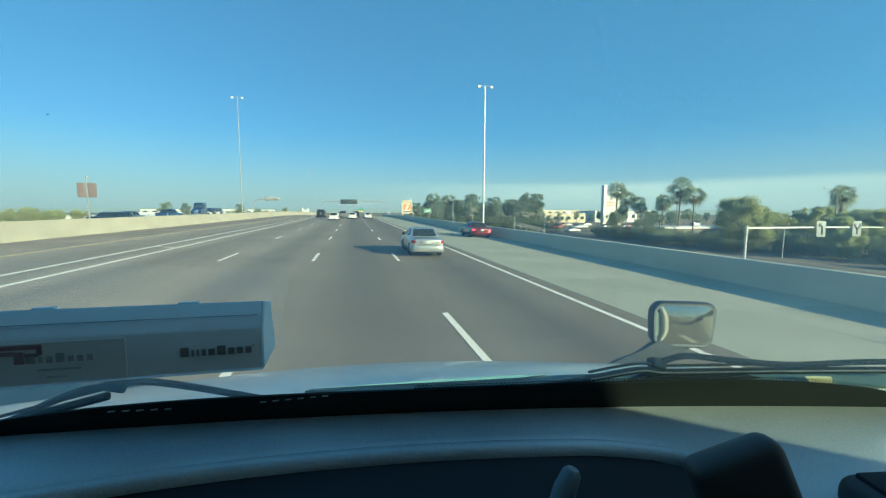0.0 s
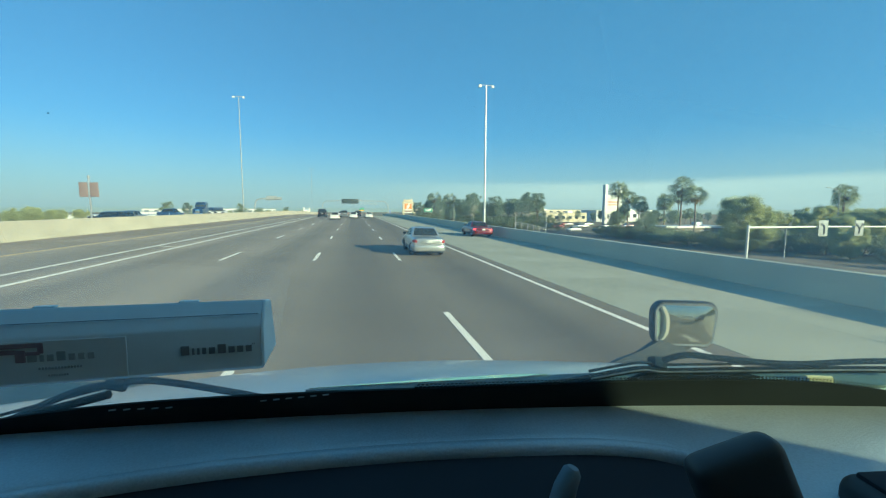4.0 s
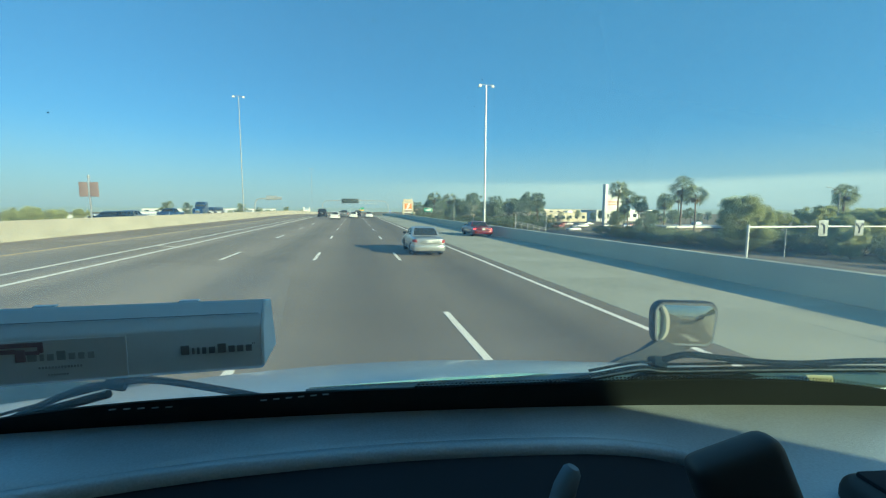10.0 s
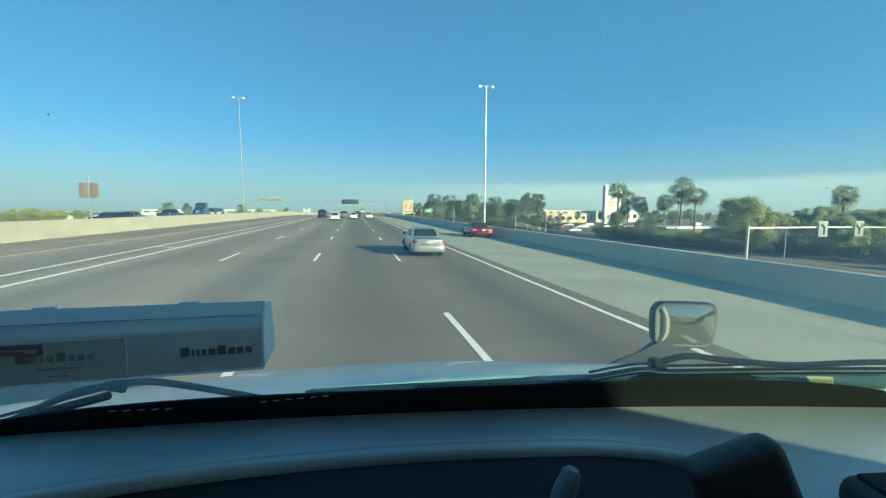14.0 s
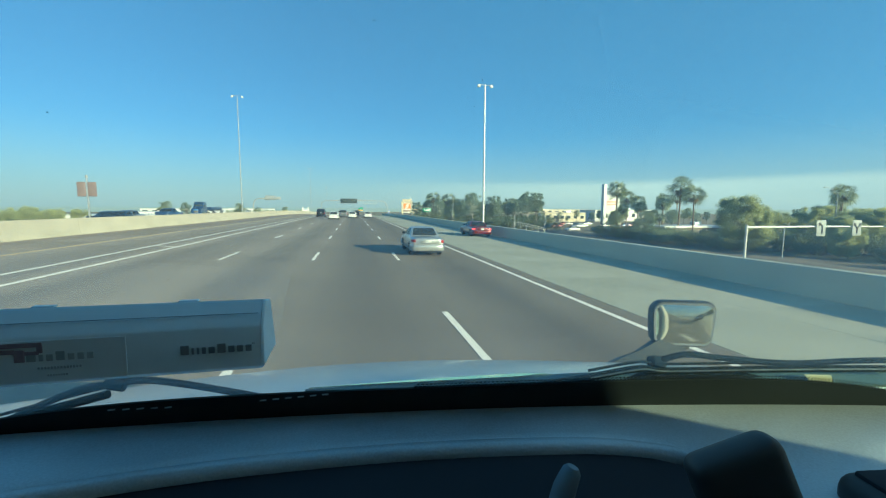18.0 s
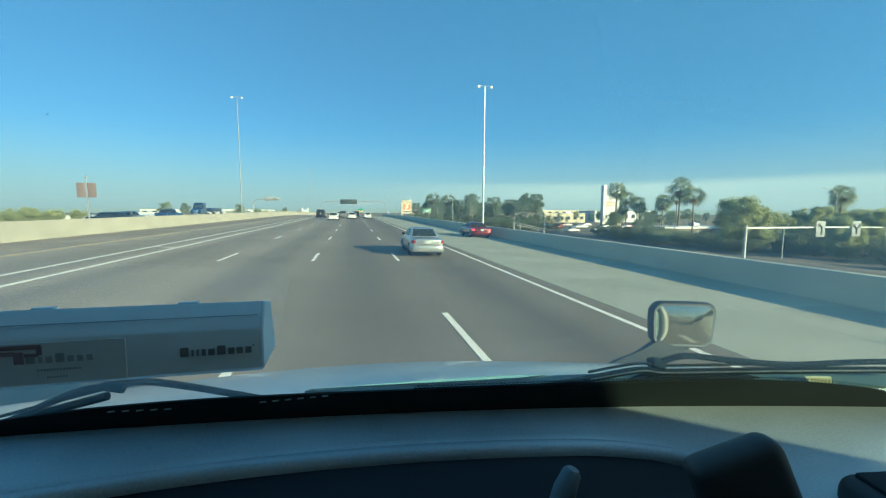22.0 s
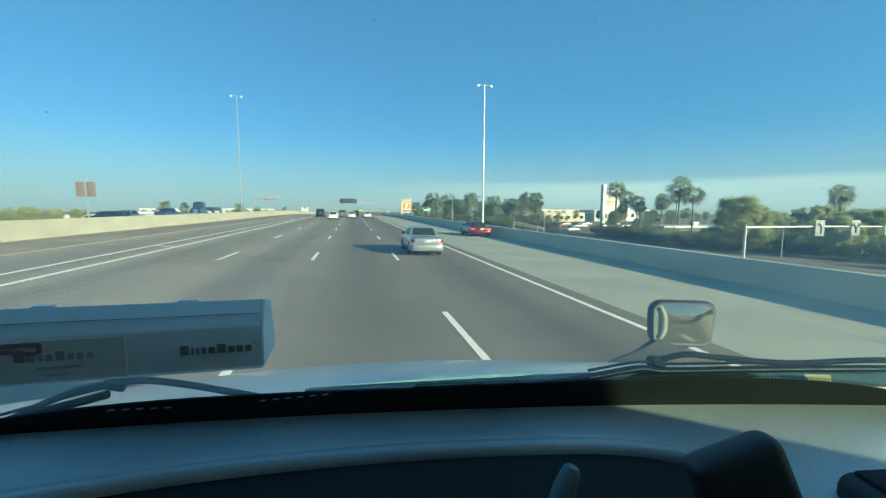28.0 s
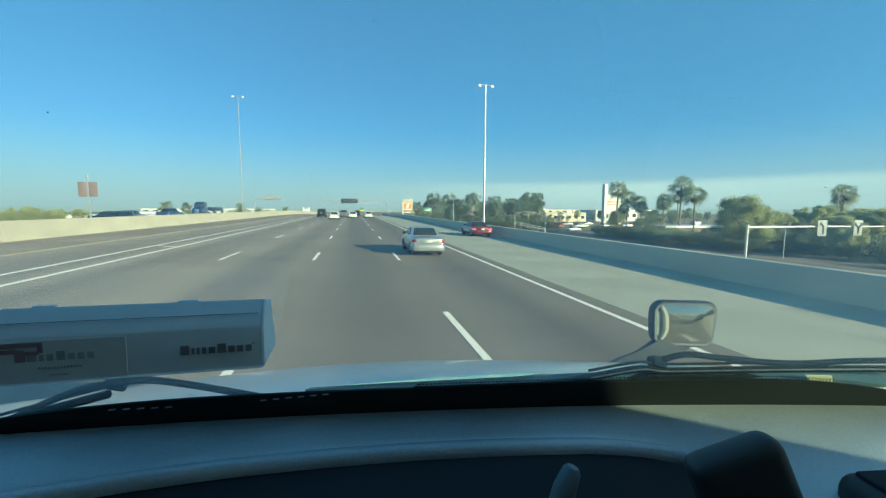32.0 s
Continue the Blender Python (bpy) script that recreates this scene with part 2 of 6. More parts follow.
PAINT_WHITE = worn(material("road_paint_white", (1.0, 0.85, 0.70), 0.7, spread=0.10, size=3, fine=25), (0.30, 0.27, 0.22), 9.0, 0.60)
PAINT_YELLOW = material("road_paint_yellow", (0.72, 0.50, 0.22), 0.75, spread=0.25, size=1.5, fine=25)
TAR = material("crack_sealer", (0.09, 0.08, 0.07), 0.55, spread=0.2)
EARTH = material("desert_earth", (0.27, 0.21, 0.145), 0.95, spread=0.25, size=0.05, fine=1.3, bump=0.4, tint=(0.20, 0.17, 0.10))
EMBANK = material("dark_gravel_bank", (0.10, 0.085, 0.075), 0.95, spread=0.3, size=0.12, fine=2.5, bump=0.5)
GALV = material("galvanised_steel", (0.55, 0.57, 0.58), 0.45, 0.7, spread=0.08, size=2)
STEEL = material("painted_steel_pole", (0.33, 0.34, 0.33), 0.5, 0.2, spread=0.06, size=2)
BOARD = material("sign_board_dark", (0.035, 0.05, 0.05), 0.5, spread=0.1)
GREEN = material("sign_green", (0.0, 0.22, 0.13), 0.4, spread=0.05)
YELLOW = material("sign_yellow", (0.85, 0.45, 0.02), 0.45, spread=0.05)
ORANGE = material("sign_orange", (0.90, 0.22, 0.05), 0.5, spread=0.08)
BLUE = material("sign_blue", (0.04, 0.12, 0.42), 0.45, spread=0.05)
WHITE = material("white_panel", (0.62, 0.62, 0.59), 0.5, spread=0.05, size=1.0)
CREAM = material("cream_stucco", (0.52, 0.46, 0.34), 0.85, spread=0.08, size=0.6, fine=8)
TAN = material("tan_stucco", (0.52, 0.38, 0.22), 0.85, spread=0.1, size=0.4, fine=6)
BRICK_RED = material("red_brown_stucco", (0.22, 0.13, 0.09), 0.85, spread=0.12, size=0.4, fine=6)
DUN = material("dun_stucco", (0.15, 0.125, 0.09), 0.85, spread=0.12, size=0.4, fine=6)
BAR_DARK = material("dark_print", (0.03, 0.035, 0.04), 0.6, spread=0.1)
BARK = material("bark", (0.20, 0.15, 0.11), 0.9, spread=0.3, size=1.2, fine=9, bump=0.5)
PALE_BARK = material("pale_gum_bark", (0.52, 0.47, 0.40), 0.85, spread=0.25, size=1.5, fine=9, bump=0.3)
LEAF = leaf_material("gum_leaf", (0.225, 0.285, 0.215), (0.30, 0.36, 0.275))
LEAF_OLIVE = leaf_material("olive_leaf", (0.25, 0.29, 0.165), (0.33, 0.37, 0.22))
LEAF_MESQUITE = leaf_material("mesquite_leaf", (0.38, 0.41, 0.20), (0.48, 0.50, 0.27))
LEAF_HEDGE = leaf_material("dark_hedge_leaf", (0.14, 0.17, 0.105), (0.19, 0.22, 0.135))
DRY_FROND = leaf_material("dry_palm_frond", (0.24, 0.19, 0.12), (0.32, 0.26, 0.17))
FROND = leaf_material("palm_frond", (0.24, 0.29, 0.185), (0.33, 0.37, 0.24))
TYRE = material("tyre_rubber", (0.018, 0.018, 0.018), 0.85, spread=0.15)
RIM = material("alloy_rim", (0.55, 0.55, 0.55), 0.35, 0.9, spread=0.06)
GLASS_DARK = material("tinted_car_glass", (0.045, 0.055, 0.060), 0.08, spread=0.05, spec=0.7)
TAIL = material("red_tail_lamp", (0.27, 0.014, 0.02), 0.3, spread=0.1, coat=0.2)
TAIL_CLEAR = material("clear_lamp", (0.75, 0.72, 0.70), 0.15, spread=0.05, coat=1.0)
CHROME = material("chrome", (0.85, 0.86, 0.86), 0.12, 1.0, spread=0.03)
TRIM_BLACK = material("black_plastic", (0.030, 0.033, 0.034), 0.5, spread=0.15, fine=60)
# dark vinyl lifted to pale blue-grey, so the colour carries sky glare
DASH = material("dashboard_vinyl_glare", (0.395, 0.45, 0.485), 0.42, spread=0.30, size=5, fine=480, bump=0.12, speck=0.7, tint=(0.435, 0.495, 0.53), spec=0.8, coat=0.5)
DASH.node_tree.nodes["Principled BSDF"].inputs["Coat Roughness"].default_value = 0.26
LEFT_DIM_TRIM = material("left_dimming_lining", (0.10, 0.10, 0.105), 0.8, spread=0.1, size=4, fine=120)
# unseen pale lining, kept bright to bounce fill light onto the dashboard
BOUNCE_TRIM = material("bounce_lining", (0.84, 0.83, 0.79), 0.8, spread=0.08, size=4, fine=120)
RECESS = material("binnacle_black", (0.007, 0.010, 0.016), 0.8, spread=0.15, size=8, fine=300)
FRIT = material("black_glass_band", (0.020, 0.026, 0.027), 0.6, spec=0.04, spread=0.1, size=10, fine=300)
RUBBER = material("wiper_rubber", (0.012, 0.017, 0.016), 0.75, spread=0.2, size=20, fine=200, spec=0.06)
# bluish sky sheen of the white bonnet is mixed into the base colour
HOOD = material("white_paint_blue_sheen", (0.66, 0.91, 0.93), 0.30, spread=0.04, size=2, coat=0.8)
GREY_BOX = material("grey_transponder_plastic", (0.80, 0.84, 0.84), 0.42, spread=0.04, size=30, fine=400)
BOX_LABEL = material("pale_label", (0.79, 0.83, 0.83), 0.5, spread=0.03)
PRINT_FAINT = material("worn_grey_print", (0.42, 0.44, 0.45), 0.6, spread=0.25, size=90)
PRINT_GREY = material("faded_grey_print", (0.24, 0.25, 0.26), 0.6, spread=0.2, size=60)
LOGO_RED = material("logo_maroon", (0.36, 0.25, 0.275), 0.5, spread=0.05)
MIRROR = material("mirror_glass", (0.36, 0.36, 0.30), 0.06, 0.9, spread=0.18, size=14, fine=180)
PANE = pane_material("windscreen_glass", (0.95, 0.985, 0.98), 0.035, 0.095, 0.088)
TINTED = pane_material("tinted_door_glass", (0.76, 0.82, 0.80), 0.05)
LEFT_DIM_GLASS = pane_material("left_dimming_glass", (0.16, 0.18, 0.18), 0.05)


def paint(name, colour, metal=0.35):
    return material(name, colour, 0.3, metal, spread=0.05, size=1.5, coat=0.7)


SILVER, RED_PAINT, WHITE_PAINT = paint("silver_beige_paint", (0.38, 0.40, 0.40), 0.6), paint("red_paint", (0.13, 0.009, 0.011)), paint("white_car_paint", (0.60, 0.60, 0.58), 0.0)
BLACK_PAINT, BLUE_PAINT, GREY_PAINT = paint("black_paint", (0.012, 0.013, 0.016)), paint("dark_blue_paint", (0.03, 0.06, 0.13)), paint("grey_paint", (0.16, 0.17, 0.18))


# ---- mesh helpers ----
def mesh_of(bm, material_, smooth=True, name="mesh"):
    me = bpy.data.meshes.new(name)
    bmesh.ops.recalc_face_normals(bm, faces=bm.faces[:])
    bm.to_mesh(me)
    bm.free()
    me.materials.append(material_)
    if smooth:
        me.shade_smooth()
        me.set_sharp_from_angle(angle=radians(35))
    return me


def part(name, bm, material_, parent=None, label="", m=None, smooth=True):
    """Links a bmesh as one mesh object, under a thing or under a part."""
    ob = new(name, bm if isinstance(bm, bpy.types.Mesh) else mesh_of(bm, material_, smooth, name))
    ob.parent = parent
    if m is not None:
        ob.matrix_basis = m
    if label:
        ob["label"] = label
    return ob


def thing(name, m, label, category, group="", kind=""):
    ob = new(name)
    ob.empty_display_size = 0.2
    ob.matrix_basis = m
    return tagged(ob, label, category, group, kind)


def box(sx, sy, sz, at=(0, 0, 0), bevel=0.0, seg=2, taper=1.0):
    bm = bmesh.new()
    bmesh.ops.create_cube(bm, size=1)
    for v in bm.verts:
        k = taper if v.co.z > 0 else 1.0
        v.co = Vector((v.co.x * sx * k, v.co.y * sy * k, v.co.z * sz))
    if bevel:
        bmesh.ops.bevel(bm, geom=bm.edges[:], offset=bevel, segments=seg, profile=0.6, affect="EDGES")
    bmesh.ops.translate(bm, verts=bm.verts[:], vec=at)
    return bm


def tube(points, radius, sides=10, caps=True, bm=None):
    """A round bar along points; radius may be one number or one for each point."""
    bm = bm or bmesh.new()
    pts = [Vector(p) for p in points]
    rad = radius if isinstance(radius, (list, tuple)) else [radius] * len(pts)
    rings, side = [], None
    for i, p in enumerate(pts):
        d = (pts[min(i + 1, len(pts) - 1)] - pts[max(i - 1, 0)]).normalized()
        if side is None:
            side = d.orthogonal().normalized()
        side = (side - d * side.dot(d)).normalized()
        up = d.cross(side)
        rings.append([bm.verts.new(p + rad[i] * (math.cos(a) * side + math.sin(a) * up)) for a in (2 * math.pi * k / sides for k in range(sides))])
    for a, b in zip(rings, rings[1:]):
        for k in range(sides):
            bm.faces.new((a[k], a[(k + 1) % sides], b[(k + 1) % sides], b[k]))
    if caps:
        bm.faces.new(rings[0][::-1])
        bm.faces.new(rings[-1])
    return bm


def arc(points, steps=6):
    """Points of a smooth line through the given ones."""
    pts = [Vector(p) for p in points]
    out = []
    for i in range(len(pts) - 1):
        a, b, c, d = pts[max(i - 1, 0)], pts[i], pts[i + 1], pts[min(i + 2, len(pts) - 1)]
        for k in range(steps):
            t = k / steps
            out.append(0.5 * ((2 * b) + (c - a) * t + (2 * a - 5 * b + 4 * c - d) * t * t + (3 * b - a - 3 * c + d) * t ** 3))
    return out + [pts[-1]]


def loft(rings, closed=True, caps=True):
    bm = bmesh.new()
    vs = [[bm.verts.new(p) for p in ring] for ring in rings]
    n = len(vs[0])
    for a, b in zip(vs, vs[1:]):
        for k in range(n if closed else n - 1):
            bm.faces.new((a[k], a[(k + 1) % n], b[(k + 1) % n], b[k]))
    if caps and closed:
        bm.faces.new(vs[0][::-1])
        bm.faces.new(vs[-1])
    return bm


def plate(corners, thick):
    """A flat panel with depth: corners in order, thickness along their normal."""
    c = [Vector(p) for p in corners]
    n = (c[1] - c[0]).cross(c[2] - c[1]).normalized() * thick
    return loft([c, [p + n for p in c]])


# ---- ground and carriageway ----
def ease(t):
    t = min(1.0, max(0.0, t))
    return t * t * (3 - 2 * t)


def crest(y):
    """The freeway's long profile: level on the bridge, then down the far side."""
    return -8.0 * ease((y - 95) / 430)


def road_z(x, y):
    return -math.tan(radians(FALL)) * max(-18.0, min(15.0, x)) + crest(y)


def land_z(x, y):
    low = -4.5 - 4.2 * ease((y - 120) / 330)
    deck = road_z(x, y) - 0.25
    if x > 14:
        return deck + (low - deck) * ease((x - 15.2) / 9)
    return deck + (low - deck) * ease((-40.5 - x) / 12)


def on_road(x, y, turn=0.0):
    return Matrix.Translation((x, y, road_z(x, y))) @ pose(0, 0, 0, 0, FALL, turn)


def upright(x, y, z=None, turn=0.0):
    return pose(x, y, road_z(x, y) if z is None else z, 0, 0, turn)


LENGTHS = [-140, -60, -20, 0, 20, 40, 60, 80, 95] + list(range(110, 541, 15)) + [700, 1000, 1500, 2200]


def strip(x0, x1, thick, ys=LENGTHS, lift=0.0, pieces=1):
    """A lengthwise slab on the carriageway between two side lines."""
    bm = bmesh.new()
    rows = []
    for y in ys:
        rows.append([bm.verts.new((x, y, road_z(x, y) + lift + dz)) for x, dz in ((x0, -thick), (x0, 0), (x1, 0), (x1, -thick))])
    for a, b in zip(rows, rows[1:]):
        for k in range(3):
            bm.faces.new((a[k], a[k + 1], b[k + 1], b[k]))
    bm.faces.new(rows[0])
    bm.faces.new(rows[-1][::-1])
    return bm


def terrain():
    xs = [-3000, -1500, -800, -400, -200, -120, -80, -60, -52.5, -48, -44, -40.5, -30, -18, 0, 14, 15.2, 17, 19, 21, 24.2, 30, 40, 60, 100, 160, 260, 420, 800, 1500, 3000]
    ys = [-400, -200, -100, -40, 0, 20, 40, 60, 80, 100] + list(range(130, 560, 30)) + [700, 1000, 1500, 2200, 3400, 4600]
    bm = bmesh.new()
    grid = [[bm.verts.new((x, y, land_z(x, y))) for x in xs] for y in ys]
    for a, b in zip(grid, grid[1:]):
        for k in range(len(xs) - 1):
            bm.faces.new((a[k], a[k + 1], b[k + 1], b[k]))
    return bm


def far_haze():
    """Low arc a kilometre away: smoggy plain and tree tops, haze painted as pale glow."""
    m = bpy.data.materials.new("painted_haze")
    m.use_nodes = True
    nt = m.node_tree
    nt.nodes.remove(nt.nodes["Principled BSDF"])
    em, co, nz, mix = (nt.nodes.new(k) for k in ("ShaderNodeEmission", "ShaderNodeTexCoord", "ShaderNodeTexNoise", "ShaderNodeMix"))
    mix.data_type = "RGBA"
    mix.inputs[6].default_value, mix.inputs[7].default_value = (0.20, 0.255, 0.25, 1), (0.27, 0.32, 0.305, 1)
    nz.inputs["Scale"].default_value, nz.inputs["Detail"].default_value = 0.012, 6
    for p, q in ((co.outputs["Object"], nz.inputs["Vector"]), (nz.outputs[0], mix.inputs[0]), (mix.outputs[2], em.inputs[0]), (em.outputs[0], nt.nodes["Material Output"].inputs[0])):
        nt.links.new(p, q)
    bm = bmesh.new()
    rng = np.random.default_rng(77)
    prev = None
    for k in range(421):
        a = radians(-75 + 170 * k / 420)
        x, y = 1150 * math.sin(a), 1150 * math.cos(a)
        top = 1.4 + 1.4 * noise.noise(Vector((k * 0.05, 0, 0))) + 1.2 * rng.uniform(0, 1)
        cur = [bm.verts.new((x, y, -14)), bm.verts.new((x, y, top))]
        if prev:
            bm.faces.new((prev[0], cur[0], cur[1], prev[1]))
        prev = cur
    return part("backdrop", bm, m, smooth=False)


tagged(far_haze(), "pale plain and tree tops in the far distance, painted as glowing haze", "backdrop", kind="structure")
ground = tagged(part("ground", terrain(), EARTH), "flat brown desert earth with dry scrub round the freeway", "ground", kind="structure")
road = tagged(part("road", strip(-13.9, 6.35, 0.2), ASPHALT), "worn brown-grey asphalt freeway carriageway of five lanes", "road", kind="structure")
tagged(part("road_inner_shoulder", strip(-17.5, -13.9, 0.2), SHOULDER_DIRT), "dusty brown asphalt inner shoulder beside the median barrier", "road shoulder", kind="structure")
tagged(part("road_opposite", strip(-40, -18.1, 0.2), ASPHALT), "asphalt carriageway for oncoming traffic behind the barrier", "road", kind="structure")

frontage = bmesh.new()
rows_ = [[frontage.verts.new((x, y, land_z(x, y) + 0.05)) for x in (40.0, 48, 56, 64)] for y in range(-120, 181, 20)]
for a, b in zip(rows_, rows_[1:]):
    for k in range(3):
        frontage.faces.new((a[k], a[k + 1], b[k + 1], b[k]))
tagged(part("road_frontage", frontage, ASPHALT), "grey asphalt frontage road below the parapet", "road", kind="structure")

# concrete outer shoulder, poured in panels
shoulder = tagged(part("road_outer_shoulder", strip(6.35, 13.19, 0.2, lift=-0.02), CONCRETE), "broad pale concrete outer shoulder with sawn joints", "road shoulder", kind="structure")
slab_mesh = mesh_of(box(3.412, 4.596, 0.06, bevel=0.0015, seg=1), CONCRETE, name="slab")
for col in (8.06, 11.48):
    for i in range(40):
        y = -8 + 4.6 * i
        s = new("slab", slab_mesh)
        s.parent = shoulder
        s.matrix_basis = on_road(col, y) @ pose(0, 0, -0.024, -math.degrees(math.atan2(crest(y - 2) - crest(y + 2), 4)))
rest = part("slab_far", strip(6.37, 13.17, 0.01, ys=[v for v in LENGTHS if v >= 170] or LENGTHS, lift=0.002), CONCRETE, shoulder)
rest["kind"] = "stuff"

# painted lines
PAINT_TOP = 0.004


def line(name, x, width, material_, label):
    ob = part(name, strip(x - width / 2, x + width / 2, 0.003, lift=PAINT_TOP), material_)
    return tagged(ob, label, "road marking", "lane lines", "structure")


line("road_edge_line", 5.78, 0.15, PAINT_WHITE, "solid white edge line along the outer lane")
line("road_buffer_line", -8.85, 0.175, PAINT_WHITE, "solid white line of the carpool lane buffer")
line("road_buffer_line", -10.12, 0.16, PAINT_WHITE, "solid white line of the carpool lane buffer")
line("road_median_line", -13.45, 0.18, PAINT_YELLOW, "faded yellow edge line by the median")
# short slanted bars across the buffer between the two solid lines
bar_mesh = mesh_of(loft([[(-0.56, 0.42, 0), (-0.56, 0.30, 0), (-0.56, 0.30, 0.004), (-0.56, 0.42, 0.004)], [(0.0, 0.02, 0), (0.0, -0.10, 0), (0.0, -0.10, 0.004), (0.0, 0.02, 0.004)], [(0.56, -0.28, 0), (0.56, -0.40, 0), (0.56, -0.40, 0.004), (0.56, -0.28, 0.004)]]), PAINT_WHITE, name="buffer_bar")
buffer_marks = tagged(new("road_buffer_mark"), "slanted white bars between the buffer lines", "road marking", "lane lines", "structure")
for k in range(-1, 6):
    b = new("buffer_bar", bar_mesh)
    b.parent = buffer_marks
    b.matrix_basis = on_road(-9.48, 23.4 + 61 * k) @ pose(0, 0, PAINT_TOP)
dash_mesh = mesh_of(box(0.14, 3.05, 0.004, bevel=0.0015, seg=1), PAINT_WHITE, name="dash")
stud_mesh = mesh_of(box(0.08, 0.08, 0.016, bevel=0.006, seg=1), SHOULDER_DIRT, name="stud")
for x in (2.02, -1.64, -5.30):
    lane = tagged(new("road_dashed_line"), "broken white lane line on asphalt", "road marking", "lane lines", "structure")
    for k in range(-2, 38):
        y = 5.50 + 1.525 + 12.192 * k
        d = new("dash", dash_mesh)
        d.parent = lane
        d.matrix_basis = on_road(x, y) @ pose(0, 0, PAINT_TOP, -math.degrees(math.atan2(crest(y - 1) - crest(y + 1), 2)))
        if k % 2 == 0 and k < 14:
            s = new("stud", stud_mesh)
            s.parent = lane
            s.matrix_basis = on_road(x + 0.03, y + 6.1) @ pose(0, 0, 0.008)
tagged(part("road_crack_seal", strip(2.40, 2.41, 0.003, ys=[34 + 4 * i for i in range(10)], lift=0.003), TAR), "thin black sealed joint beside the lane line", "road marking", kind="structure")


# ---- barriers ----
def barrier_run(name, x, w0, w1, h, seg, count, y0, mat, label):
    """A concrete barrier of cast lengths with open joints between them."""
    ob = tagged(new(name), label, "barrier", kind="structure")
    prof = [(-w0, 0), (-w0, 0.08), (-w0 * 0.62, 0.30), (-w1, h - 0.02), (-w1 + 0.02, h), (w1 - 0.02, h), (w1, h - 0.02), (w0 * 0.62, 0.30), (w0, 0.08), (w0, 0)]
    if w0 == w1:
        prof = [(-w0, -0.2), (-w0, h - 0.02), (-w0 + 0.02, h), (w0 - 0.02, h), (w0, h - 0.02), (w0, -0.2)]
    me = mesh_of(loft([[(a, -seg / 2 + 0.008, b) for a, b in prof], [(a, seg / 2 - 0.008, b) for a, b in prof]]), mat, name="length")
    for i in range(count):
        y = y0 + seg * (i + 0.5)
        o = new("barrier_length", me)
        o.parent = ob
        tilt = math.degrees(math.atan2(crest(y + seg / 2) - crest(y - seg / 2), seg))
        o.matrix_basis = upright(x, y) @ pose(0, 0, 0, tilt)
    return ob


barrier_run("barrier_median", -17.72, 0.30, 0.11, 1.08, 6.1, 104, -30, BARRIER, "sunlit cream concrete median barrier")
barrier_run("barrier_parapet", 13.36, 0.16, 0.16, 0.90, 12.2, 23, -91, WALL, "shaded grey concrete parapet wall by the shoulder")


# ---- the lorry cab ----
GLASS_RAKE = 0.577
SILL = -0.213


def base_y(x):
    """The bowed foot of the windscreen, seen from above."""
    return 0.4244 - 0.1014 * (x + 0.375) ** 2


def glass(x, z, out=0.0):
    """A point on the windscreen, pushed outward by out."""
    return Vector((x, base_y(x) - GLASS_RAKE * (z - SILL) + out * 0.866, z + out * 0.5))


def sheet(x0, x1, nx, z0, z1, nz, out, thick):
    front = [[glass(x0 + (x1 - x0) * i / nx, z0 + (z1 - z0) * j / nz, out) for i in range(nx + 1)] for j in range(nz + 1)]
    bm = bmesh.new()
    a = [[bm.verts.new(p) for p in row] for row in front]
    b = [[bm.verts.new(p + Vector((0, 0.866, 0.5)) * thick) for p in row] for row in front]
    for g, flip in ((a, False), (b, True)):
        for j in range(nz):
            for i in range(nx):
                q = [g[j][i], g[j][i + 1], g[j + 1][i + 1], g[j + 1][i]]
                bm.faces.new(q[::-1] if flip else q)
    ring = lambda g: [*g[0], *[r[-1] for r in g[1:]], *g[-1][-2::-1], *[r[0] for r in g[-2:0:-1]]]
    ra, rb = ring(a), ring(b)
    for k in range(len(ra)):
        bm.faces.new((ra[k], rb[k], rb[(k + 1) % len(ra)], ra[(k + 1) % len(ra)]))
    return bm


lorry = thing("lorry", CAB, "white lorry cab with a dark dashboard, bonnet and hood mirror", "truck")
XL, XR = -1.20, 1.00

# bonnet: crowned across, falling towards the nose
def hood_z(x, y):
    return -0.39 * y - 0.16 * (y - 1.05) ** 2 - 0.108 * min(1.0, (y - 0.3) / 0.75) * (x - 0.06) ** 2


rings = []
for j in range(25):
    y = 0.50 + 1.15 * j / 24
    half = 1.02 - 0.16 * (j / 24) ** 2
    row = [(-0.02 + half * s, y, hood_z(half * s, y) - 0.5 * max(0, abs(s) - 0.86) ** 1.5) for s in (k / 20 - 1 for k in range(41))]
    rings.append([*row, (-0.02 + half, y, -1.3), (-0.02 - half, y, -1.3)])
part("bonnet", loft(rings), HOOD, lorry, "white bonnet with a bluish sheen put into its colour")
cowl = [[(x, base_y(x) + 0.004 + s * 0.11, SILL - 0.012 - 0.07 * s - 0.02 * s * s) for x in (XL + (XR - XL) * k / 40 for k in range(41))] for s in (0, 0.5, 1.0)]
part("cowl", loft([[*r, *[(p[0], p[1], p[2] - 0.02) for p in r[::-1]]] for r in cowl]), TRIM_BLACK, lorry, "black cowl panel below the windscreen")

COWL_GLINT = material("pale_green_glint", (0.84, 1.0, 0.52), 0.16, 0.9, spread=0.06, size=9)
COWL_GREY = material("grey_green_cowl", (0.10, 0.15, 0.13), 0.4, spread=0.15, size=12, fine=160)


def cowl_line(x):
    """The edge where the cowl strip meets the bonnet, seen just outside the glass."""
    return -0.2100 + 0.0477 * x - 0.060 * max(0.0, x - 0.20) ** 2


